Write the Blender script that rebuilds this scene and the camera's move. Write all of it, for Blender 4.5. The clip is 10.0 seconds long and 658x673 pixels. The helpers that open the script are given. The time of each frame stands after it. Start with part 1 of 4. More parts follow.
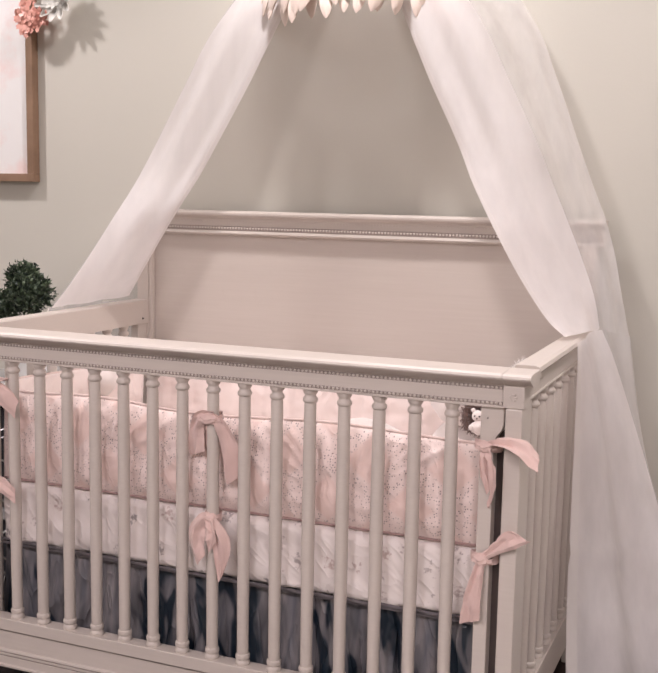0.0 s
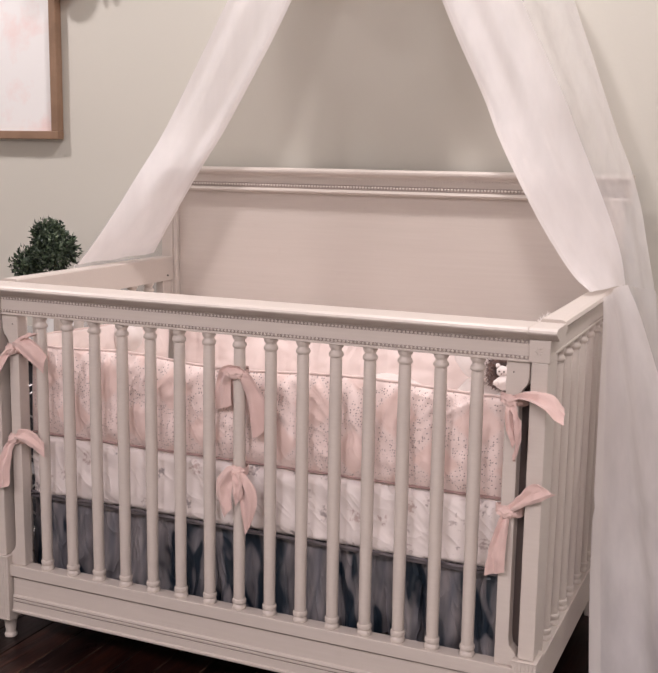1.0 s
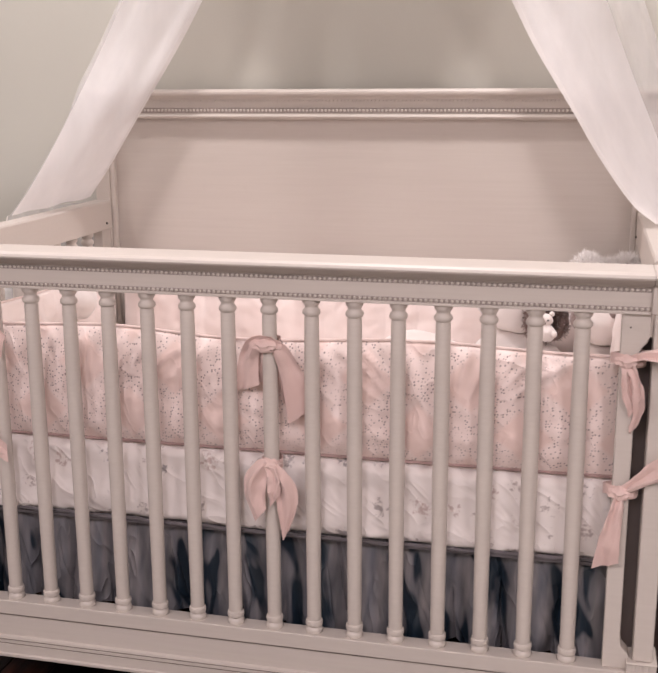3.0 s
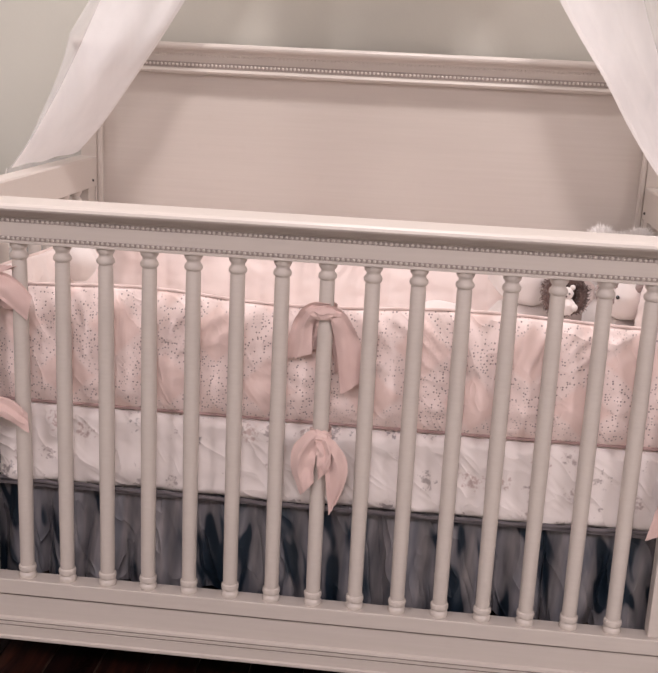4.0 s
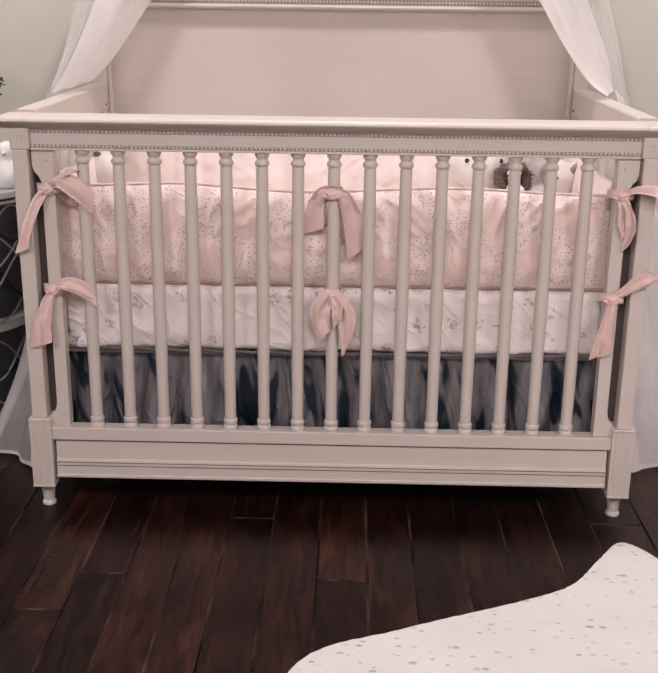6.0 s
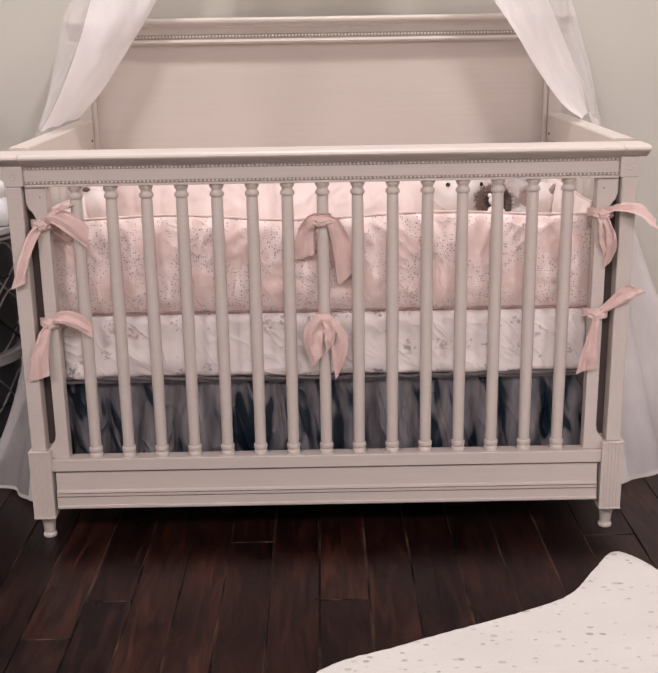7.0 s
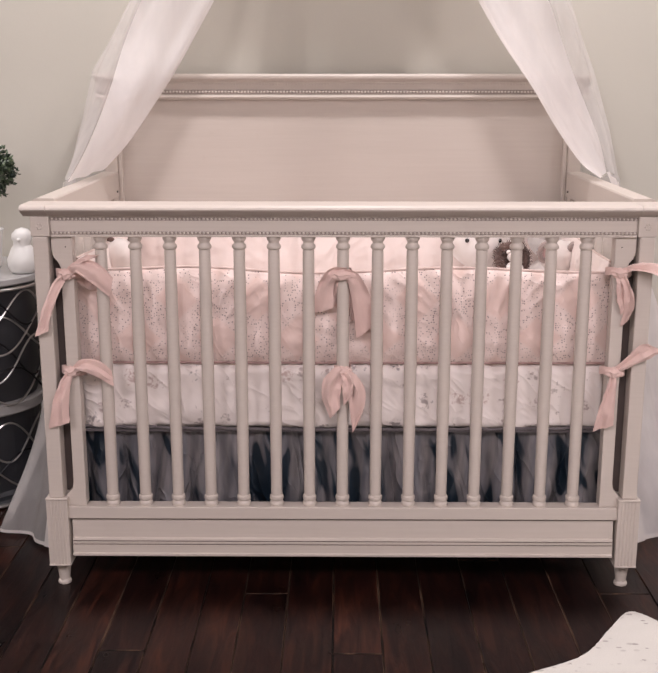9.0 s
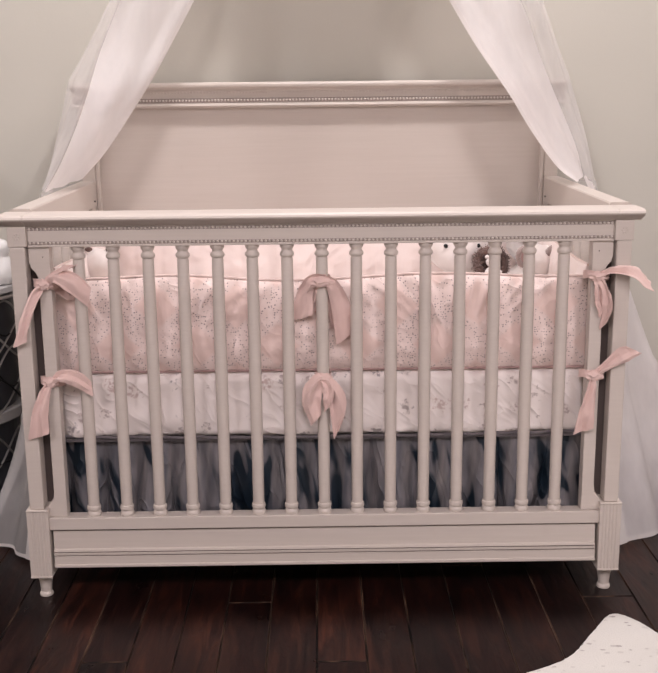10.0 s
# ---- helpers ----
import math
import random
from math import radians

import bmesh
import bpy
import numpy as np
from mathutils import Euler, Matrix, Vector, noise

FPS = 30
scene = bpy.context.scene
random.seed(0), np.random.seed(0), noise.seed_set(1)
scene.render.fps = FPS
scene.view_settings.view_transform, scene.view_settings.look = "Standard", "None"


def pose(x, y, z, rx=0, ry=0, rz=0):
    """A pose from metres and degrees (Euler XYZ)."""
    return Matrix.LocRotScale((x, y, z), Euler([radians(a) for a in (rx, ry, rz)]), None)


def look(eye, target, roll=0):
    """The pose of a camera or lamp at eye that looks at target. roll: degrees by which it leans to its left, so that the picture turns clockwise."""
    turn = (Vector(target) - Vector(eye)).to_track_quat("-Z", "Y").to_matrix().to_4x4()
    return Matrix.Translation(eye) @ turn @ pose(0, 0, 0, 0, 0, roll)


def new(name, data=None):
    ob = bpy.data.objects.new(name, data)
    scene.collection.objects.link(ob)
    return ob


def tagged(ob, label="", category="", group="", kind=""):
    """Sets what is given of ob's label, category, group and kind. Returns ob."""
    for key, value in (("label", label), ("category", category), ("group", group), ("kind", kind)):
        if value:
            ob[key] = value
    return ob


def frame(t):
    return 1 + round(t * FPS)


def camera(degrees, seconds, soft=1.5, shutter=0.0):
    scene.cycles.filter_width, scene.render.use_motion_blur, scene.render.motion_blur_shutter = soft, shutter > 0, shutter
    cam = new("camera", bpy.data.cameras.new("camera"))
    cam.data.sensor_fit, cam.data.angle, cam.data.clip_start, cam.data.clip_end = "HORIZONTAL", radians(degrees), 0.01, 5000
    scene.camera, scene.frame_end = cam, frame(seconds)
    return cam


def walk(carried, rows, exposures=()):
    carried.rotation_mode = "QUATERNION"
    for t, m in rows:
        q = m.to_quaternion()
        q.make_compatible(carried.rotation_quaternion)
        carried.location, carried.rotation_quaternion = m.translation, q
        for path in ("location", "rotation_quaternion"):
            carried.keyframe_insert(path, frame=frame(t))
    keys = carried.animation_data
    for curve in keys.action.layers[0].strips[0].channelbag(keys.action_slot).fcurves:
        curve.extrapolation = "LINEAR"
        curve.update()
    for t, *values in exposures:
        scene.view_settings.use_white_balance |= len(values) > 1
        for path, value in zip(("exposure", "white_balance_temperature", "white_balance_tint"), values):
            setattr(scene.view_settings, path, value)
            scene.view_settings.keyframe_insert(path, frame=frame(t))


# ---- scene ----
cam = camera(34.2, 10.0, soft=1.8, shutter=0.4)
PATH = [
    (0, (1.143, -2.086, 1.273), (0.382, -0.254, 1.013), 1.1),
    (0.5, (1.137, -2.094, 1.265), (0.362, -0.274, 0.974), 1.2),
    (1, (1.136, -2.1, 1.261), (0.346, -0.293, 0.928), 0.9),
    (1.5, (1.093, -2.059, 1.257), (0.302, -0.256, 0.907), -0.4),
    (2, (0.961, -1.938, 1.228), (0.234, -0.111, 0.863), -1.0),
    (2.5, (0.778, -1.843, 1.244), (0.167, 0.013, 0.819), -0.1),
    (3, (0.549, -1.824, 1.236), (0.094, 0.068, 0.776), -0.3),
    (3.2, (0.471, -1.814, 1.22), (0.069, 0.087, 0.746), 0.2),
    (4.3, (0.118, -1.832, 1.204), (0.006, 0.110, 0.672), 2.9),
    (4.5, (0.096, -1.872, 1.212), (0.0265, 0.058, 0.657), 2.45),
    (5, (0.012, -2.075, 1.206), (0.036, -0.154, 0.632), 0.4),
    (5.5, (0.024, -2.234, 1.201), (0.0105, -0.325, 0.5935), 1.2),
    (5.7, (0.040, -2.291, 1.194), (0.003, -0.386, 0.577), 1.1),
    (7, (-0.005, -2.407, 1.197), (0.007, -0.487, 0.639), -0.9),
    (7.5, (-0.01, -2.409, 1.198), (-0.013, -0.483, 0.659), -0.1),
    (8, (-0.009, -2.415, 1.202), (-0.02, -0.485, 0.677), 0.4),
    (8.5, (-0.01, -2.418, 1.205), (-0.032, -0.481, 0.71), 0.1),
    (9, (-0.011, -2.425, 1.212), (-0.028, -0.482, 0.742), -0.0),
    (9.5, (-0.006, -2.423, 1.214), (-0.012, -0.478, 0.75), -0.3),
    (10, (-0.005, -2.424, 1.208), (0.011, -0.477, 0.753), -0.6),
]
walk(cam, [(t, look(eye, target, roll)) for t, eye, target, roll in PATH])

# ---- world and lights ----
world = bpy.data.worlds.new("world")
scene.world = world
world.use_nodes = True
world.node_tree.nodes["Background"].inputs["Color"].default_value = (1.0, 0.92, 0.93, 1)
world.node_tree.nodes["Background"].inputs["Strength"].default_value = 0.02
CEIL = 2.7
WALL = 0.9


def downlight(x, y, power, radius, drop, tint, cone=150):
    lamp = bpy.data.lights.new("downlight", "SPOT")
    lamp.energy, lamp.shadow_soft_size, lamp.color = power, radius, tint
    lamp.spot_size, lamp.spot_blend = radians(cone), 0.6
    ob = new("downlight", lamp)
    ob.location = (x, y, CEIL - drop)


for lx, ly, lp in ((-1.75, 0.12, 78), (0.05, 0.2, 84), (1.75, 0.12, 78), (-1.6, -2.3, 104), (0.1, -2.4, 104), (1.7, -2.3, 114)):
    downlight(lx, ly, lp, *((0.07, 0.04, (1.0, 0.93, 0.945)) if ly > 0 else (0.34, 0.4, (1.0, 0.902, 0.950), 168)))
scene.view_settings.exposure = 0.0


# ---- materials ----
def material(name, rough=0.6, metal=0.0):
    m = bpy.data.materials.new(name)
    m.use_nodes = True
    nt = m.node_tree
    b = nt.nodes["Principled BSDF"]
    b.inputs["Roughness"].default_value, b.inputs["Metallic"].default_value = rough, metal
    return m, nt, b


def node(nt, kind, **values):
    n = nt.nodes.new(kind)
    for k, v in values.items():
        n.inputs[k.replace("_", " ")].default_value = v
    return n


def coords(nt, scale=(1, 1, 1)):
    tc, mp = nt.nodes.new("ShaderNodeTexCoord"), nt.nodes.new("ShaderNodeMapping")
    mp.inputs["Scale"].default_value = scale
    nt.links.new(tc.outputs["Object"], mp.inputs["Vector"])
    return mp.outputs["Vector"]


def ramp(nt, fac, stops):
    r = nt.nodes.new("ShaderNodeValToRGB")
    while len(r.color_ramp.elements) < len(stops):
        r.color_ramp.elements.new(0.5)
    for e, (p, c) in zip(r.color_ramp.elements, stops):
        e.position, e.color = p, (*c, 1) if len(c) == 3 else c
    nt.links.new(fac, r.inputs["Fac"])
    return r.outputs["Color"]


def mix(nt, fac, a, b, blend="MIX"):
    n = nt.nodes.new("ShaderNodeMix")
    n.data_type, n.blend_type = "RGBA", blend
    for key, v in ((0, fac), (6, a), (7, b)):
        if isinstance(v, (int, float)):
            n.inputs[key].default_value = v
        elif isinstance(v, tuple):
            n.inputs[key].default_value = (*v, 1)
        else:
            nt.links.new(v, n.inputs[key])
    return n.outputs[2]


def math_node(nt, op, a, b=None):
    n = nt.nodes.new("ShaderNodeMath")
    n.operation = op
    for i, v in enumerate((a, b)):
        if v is None:
            continue
        if isinstance(v, (int, float)):
            n.inputs[i].default_value = v
        else:
            nt.links.new(v, n.inputs[i])
    return n.outputs[0]


def noise_tex(nt, vec, scale, detail=4, rough=0.55):
    n = node(nt, "ShaderNodeTexNoise", Scale=scale, Detail=detail, Roughness=rough)
    nt.links.new(vec, n.inputs["Vector"])
    return n.outputs["Fac"]


def bump(nt, b, height, strength=0.2, dist=0.01):
    n = node(nt, "ShaderNodeBump", Strength=strength, Distance=dist)
    nt.links.new(height, n.inputs["Height"])
    nt.links.new(n.outputs["Normal"], b.inputs["Normal"])


def two_scale(name, base, dark, rough, coarse=1.5, fine=180, strength=0.1, dist=0.002):
    m, nt, b = material(name, rough)
    v = coords(nt)
    big = noise_tex(nt, v, coarse, 3)
    col = ramp(nt, big, ((0.35, dark), (0.65, base)))
    nt.links.new(col, b.inputs["Base Color"])
    bump(nt, b, noise_tex(nt, v, fine, 3), strength, dist)
    return m


def wall_paint():
    m, nt, b = material("wall_paint", 0.75)
    v = coords(nt)
    col = ramp(nt, noise_tex(nt, v, 0.9, 2), ((0.3, (0.560, 0.535, 0.475)), (0.7, (0.595, 0.560, 0.500))))
    nt.links.new(col, b.inputs["Base Color"])
    bump(nt, b, noise_tex(nt, v, 140, 4), 0.12, 0.002)
    return m


def crib_paint():
    m, nt, b = material("greige_crib_paint", 0.42)
    v = coords(nt)
    stretched = coords(nt, (1, 30, 30))
    grain = noise_tex(nt, stretched, 6, 4)
    col = ramp(nt, grain, ((0.25, (0.540, 0.478, 0.430)), (0.50, (0.556, 0.492, 0.444)), (0.78, (0.572, 0.510, 0.462))))
    worn = ramp(nt, noise_tex(nt, v, 22, 5), ((0.62, (0, 0, 0)), (0.75, (1, 1, 1))))
    col = mix(nt, math_node(nt, "MULTIPLY", worn, 0.16), col, (0.485, 0.41, 0.362))
    nt.links.new(col, b.inputs["Base Color"])
    bump(nt, b, grain, 0.012, 0.001)
    return m


def floor_wood():
    m, nt, b = material("dark_hand_scraped_wood", 0.5)
    info = nt.nodes.new("ShaderNodeObjectInfo")
    tc = nt.nodes.new("ShaderNodeTexCoord")
    shift = nt.nodes.new("ShaderNodeVectorMath")
    shift.operation = "MULTIPLY_ADD"
    shift.inputs[1].default_value = (1, 1, 1)
    nt.links.new(tc.outputs["Object"], shift.inputs[0])
    comb = nt.nodes.new("ShaderNodeCombineXYZ")
    for k in range(3):
        nt.links.new(math_node(nt, "MULTIPLY", info.outputs["Random"], 37.0 + 11 * k), comb.inputs[k])
    nt.links.new(comb.outputs[0], shift.inputs[2])
    mp = nt.nodes.new("ShaderNodeMapping")
    mp.inputs["Scale"].default_value = (24, 3.2, 10)
    nt.links.new(shift.outputs[0], mp.inputs["Vector"])
    rings = nt.nodes.new("ShaderNodeTexNoise")
    for key, value in (("Scale", 1.5), ("Detail", 6.0), ("Roughness", 0.62), ("Distortion", 1.1)):
        rings.inputs[key].default_value = value
    nt.links.new(mp.outputs[0], rings.inputs["Vector"])
    grain = rings.outputs["Fac"]
    mp2 = nt.nodes.new("ShaderNodeMapping")
    mp2.inputs["Scale"].default_value = (7, 3.0, 5)
    nt.links.new(shift.outputs[0], mp2.inputs["Vector"])
    patches = noise_tex(nt, mp2.outputs[0], 1.6, 4)
    col = ramp(nt, grain, ((0.28, (0.0026, 0.0015, 0.0018)), (0.50, (0.0088, 0.0036, 0.0031)), (0.72, (0.0250, 0.0095, 0.0062))))
    dark = ramp(nt, patches, ((0.34, (0.60, 0.58, 0.60)), (0.66, (1.55, 1.38, 1.28))))
    col = mix(nt, 1.0, col, dark, "MULTIPLY")
    tone = ramp(nt, info.outputs["Random"], ((0.0, (0.55, 0.58, 0.66)), (0.55, (1.1, 1.0, 0.97)), (0.8, (1.45, 1.27, 1.16)), (1.0, (1.8, 1.48, 1.28))))
    col = mix(nt, 1.0, col, tone, "MULTIPLY")
    nt.links.new(col, b.inputs["Base Color"])
    nt.links.new(math_node(nt, "ADD", math_node(nt, "MULTIPLY", patches, 0.40), 0.14), b.inputs["Roughness"])
    b.inputs["Specular IOR Level"].default_value = 0.48
    sheen = ramp(nt, grain, ((0.30, (0.40, 0.24, 0.24)), (0.50, (0.75, 0.43, 0.38)), (0.68, (1.0, 0.60, 0.46))))
    board = ramp(nt, info.outputs["Random"], ((0.0, (0.45, 0.45, 0.52)), (0.5, (0.85, 0.80, 0.80)), (1.0, (1.0, 0.95, 0.88))))
    nt.links.new(mix(nt, 1.0, mix(nt, 1.0, sheen, board, "MULTIPLY"), ramp(nt, patches, ((0.36, (0.62, 0.60, 0.62)), (0.60, (1, 1, 1)))), "MULTIPLY"), b.inputs["Specular Tint"])
    bump(nt, b, grain, 0.5, 0.003)
    return m


def worn_edge():
    """Bevelled plank edge: the stain is rubbed through to paler wood in broken stretches."""
    m, nt, b = material("worn_plank_edge", 0.7)
    b.inputs["Specular IOR Level"].default_value = 0.1
    rubbed = noise_tex(nt, coords(nt, (3.0, 1.0, 1.0)), 5.5, 4, 0.6)
    nt.links.new(ramp(nt, rubbed, ((0.42, (0.005, 0.0035, 0.0032)), (0.56, (0.045, 0.025, 0.017)), (0.70, (0.120, 0.070, 0.047)))), b.inputs["Base Color"])
    return m


def fabric(name, base, dark, rough=0.85, weave=900, sheen=0.3):
    m, nt, b = material(name, rough)
    v = coords(nt)
    col = ramp(nt, noise_tex(nt, v, 9, 3), ((0.35, dark), (0.65, base)))
    nt.links.new(col, b.inputs["Base Color"])
    b.inputs["Sheen Weight"].default_value = sheen
    bump(nt, b, noise_tex(nt, v, weave, 2), 0.25, 0.001)
    return m


def ridges(nt, vec, scale, detail=2, distortion=0.4):
    """Thin sharp creases: one along every zero line of a noise."""
    n = node(nt, "ShaderNodeTexNoise", Scale=scale, Detail=detail, Distortion=distortion)
    nt.links.new(vec, n.inputs["Vector"])
    away = math_node(nt, "ABSOLUTE", math_node(nt, "SUBTRACT", n.outputs["Fac"], 0.5))
    return math_node(nt, "POWER", math_node(nt, "SUBTRACT", 1.0, math_node(nt, "MULTIPLY", away, 2.0)), 7.0)


def tilted(nt, angle, scale):
    """Object coordinates turned about the y axis, so that a stretched pattern runs aslant."""
    tc, mp, sc = nt.nodes.new("ShaderNodeTexCoord"), nt.nodes.new("ShaderNodeMapping"), nt.nodes.new("ShaderNodeMapping")
    mp.inputs["Rotation"].default_value = (0, radians(angle), 0)
    sc.inputs["Scale"].default_value = scale
    nt.links.new(tc.outputs["Object"], mp.inputs["Vector"])
    nt.links.new(mp.outputs[0], sc.inputs["Vector"])
    return sc.outputs[0]


def eyelet_fabric():
    """Blush cotton with a zigzag lattice of paler broderie bands, each full of small dark eyelets."""
    m, nt, b = material("blush_eyelet_fabric", 0.85)
    tc = nt.nodes.new("ShaderNodeTexCoord")
    sep = nt.nodes.new("ShaderNodeSeparateXYZ")
    nt.links.new(tc.outputs["UV"], sep.inputs[0])
    wob = math_node(nt, "MULTIPLY", noise_tex(nt, coords(nt), 12, 3), 0.024)
    x = math_node(nt, "ADD", sep.outputs[0], wob)
    z = math_node(nt, "ADD", sep.outputs[1], wob)
    tri_x = math_node(nt, "PINGPONG", x, 0.094)
    tri_z = math_node(nt, "PINGPONG", math_node(nt, "ADD", z, 0.03), 0.094)
    band = math_node(nt, "PINGPONG", math_node(nt, "ADD", tri_x, tri_z), 0.094)
    lace = ramp(nt, math_node(nt, "MULTIPLY", band, 10.6), ((0.50, (0, 0, 0)), (0.64, (1, 1, 1))))
    vor = node(nt, "ShaderNodeTexVoronoi", Scale=175.0, Randomness=0.65)
    nt.links.new(tc.outputs["UV"], vor.inputs["Vector"])
    holes = ramp(nt, vor.outputs["Distance"], ((0.20, (1, 1, 1)), (0.34, (0, 0, 0))))
    sparse = ramp(nt, noise_tex(nt, coords(nt), 13, 2), ((0.36, (0.3, 0.3, 0.3)), (0.50, (1, 1, 1))))
    holes = math_node(nt, "MULTIPLY", math_node(nt, "MULTIPLY", holes, lace), sparse)
    pink = ramp(nt, noise_tex(nt, coords(nt), 7, 3), ((0.3, (0.800, 0.612, 0.556)), (0.7, (0.815, 0.640, 0.586))))
    col = mix(nt, lace, pink, (0.835, 0.690, 0.645))
    col = mix(nt, math_node(nt, "MULTIPLY", holes, 0.85), col, (0.24, 0.17, 0.17))
    nt.links.new(col, b.inputs["Base Color"])
    b.inputs["Sheen Weight"].default_value = 0.15
    soft = math_node(nt, "MULTIPLY", noise_tex(nt, coords(nt), 22, 3), 0.32)
    fold = math_node(nt, "MULTIPLY", ridges(nt, tilted(nt, 28, (1.0, 1.0, 0.45)), 15, 2, 0.6), 0.30)
    relief = math_node(nt, "SUBTRACT", math_node(nt, "ADD", soft, fold), math_node(nt, "MULTIPLY", holes, 0.12))
    bump(nt, b, relief, 0.6, 0.010)
    return m


def printed_sheet():
    """White cotton with small scattered grey-brown motifs and slanting creases."""
    m, nt, b = material("white_printed_cotton", 0.85)
    v = coords(nt)
    vor = node(nt, "ShaderNodeTexVoronoi", Scale=16.5, Randomness=0.8)
    nt.links.new(v, vor.inputs["Vector"])
    hue = node(nt, "ShaderNodeSeparateColor")
    nt.links.new(vor.outputs["Color"], hue.inputs[0])
    reach = math_node(nt, "ADD", 0.12, math_node(nt, "MULTIPLY", hue.outputs[1], 0.18))
    rag = math_node(nt, "MULTIPLY", math_node(nt, "SUBTRACT", noise_tex(nt, v, 105, 3, 0.6), 0.5), 1.3)
    inside = math_node(nt, "SUBTRACT", reach, math_node(nt, "ADD", vor.outputs["Distance"], rag))
    mark = ramp(nt, inside, ((0.0, (0, 0, 0)), (0.16, (1, 1, 1))))
    ink = ramp(nt, hue.outputs[0], ((0.2, (0.20, 0.17, 0.18)), (0.5, (0.36, 0.29, 0.28)), (0.8, (0.52, 0.37, 0.34))))
    col = mix(nt, math_node(nt, "MULTIPLY", mark, 0.72), (0.86, 0.785, 0.75), ink)
    nt.links.new(col, b.inputs["Base Color"])
    fold = ridges(nt, tilted(nt, -42, (0.55, 1.0, 1.6)), 10, 2, 0.7)
    bump(nt, b, math_node(nt, "ADD", math_node(nt, "MULTIPLY", fold, 0.5), math_node(nt, "MULTIPLY", noise_tex(nt, v, 14, 2), 0.7)), 0.5, 0.011)
    return m


def sheer(name, cover, colour=(0.86, 0.82, 0.80), uneven=0.24):
    """Sheer voile: light partly passes straight through, partly scatters on both sides."""
    m = bpy.data.materials.new(name)
    m.use_nodes = True
    nt = m.node_tree
    nt.nodes.clear()
    out = nt.nodes.new("ShaderNodeOutputMaterial")
    dif, tra, clear = nt.nodes.new("ShaderNodeBsdfDiffuse"), nt.nodes.new("ShaderNodeBsdfTranslucent"), nt.nodes.new("ShaderNodeBsdfTransparent")
    dif.inputs["Color"].default_value = tra.inputs["Color"].default_value = (*colour, 1)
    both, final = nt.nodes.new("ShaderNodeMixShader"), nt.nodes.new("ShaderNodeMixShader")
    both.inputs[0].default_value = 0.45
    nt.links.new(dif.outputs[0], both.inputs[1])
    nt.links.new(tra.outputs[0], both.inputs[2])
    streak = noise_tex(nt, coords(nt, (9, 9, 1.2)), 2.2, 4)
    fac = math_node(nt, "ADD", cover - 0.5 * uneven, math_node(nt, "MULTIPLY", streak, uneven))
    nt.links.new(fac, final.inputs[0])
    nt.links.new(clear.outputs[0], final.inputs[1])
    nt.links.new(both.outputs[0], final.inputs[2])
    nt.links.new(final.outputs[0], out.inputs["Surface"])
    return m


def tulle():
    """Slate tulle: grey on the bunched folds, near-black fold shade painted into the colour between."""
    m, nt, b = material("slate_grey_tulle", 0.38)
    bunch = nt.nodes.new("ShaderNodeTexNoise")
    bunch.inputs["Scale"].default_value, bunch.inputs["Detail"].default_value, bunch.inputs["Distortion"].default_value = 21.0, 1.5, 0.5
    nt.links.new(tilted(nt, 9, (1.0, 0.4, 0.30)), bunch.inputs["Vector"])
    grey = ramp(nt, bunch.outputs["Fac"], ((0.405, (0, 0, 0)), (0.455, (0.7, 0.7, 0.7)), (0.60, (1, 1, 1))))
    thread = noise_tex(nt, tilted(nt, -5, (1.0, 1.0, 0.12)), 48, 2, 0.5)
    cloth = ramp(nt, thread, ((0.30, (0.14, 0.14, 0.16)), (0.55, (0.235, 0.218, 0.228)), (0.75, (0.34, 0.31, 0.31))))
    # The blue-black streaks paint the shade in the fold gaps.
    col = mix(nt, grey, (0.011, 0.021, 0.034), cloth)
    nt.links.new(col, b.inputs["Base Color"])
    fold = ridges(nt, tilted(nt, 13, (1.0, 1.0, 0.22)), 26, 1, 0.5)
    bump(nt, b, math_node(nt, "ADD", fold, math_node(nt, "MULTIPLY", thread, 0.3)), 0.55, 0.008)
    return m


def rug_material():
    m, nt, b = material("ivory_speckled_hide", 0.9)
    v = coords(nt, (1.0, 1.7, 1.0))
    vor = node(nt, "ShaderNodeTexVoronoi", Scale=44.0, Randomness=1.0)
    nt.links.new(v, vor.inputs["Vector"])
    hue = node(nt, "ShaderNodeSeparateColor")
    nt.links.new(vor.outputs["Color"], hue.inputs[0])
    size = math_node(nt, "MULTIPLY", math_node(nt, "POWER", hue.outputs[1], 1.1), 0.50)
    spot = math_node(nt, "LESS_THAN", math_node(nt, "ADD", vor.outputs["Distance"], math_node(nt, "MULTIPLY", noise_tex(nt, v, 90, 3), 0.26)), size)
    shade = ramp(nt, hue.outputs[0], ((0.2, (0.29, 0.265, 0.245)), (0.8, (0.46, 0.43, 0.40))))
    col = mix(nt, spot, ramp(nt, noise_tex(nt, v, 4, 3), ((0.3, (0.515, 0.490, 0.452)), (0.7, (0.565, 0.538, 0.498)))), shade)
    nt.links.new(col, b.inputs["Base Color"])
    b.inputs["Sheen Weight"].default_value = 0.3
    bump(nt, b, noise_tex(nt, v, 260, 3), 0.6, 0.004)
    return m


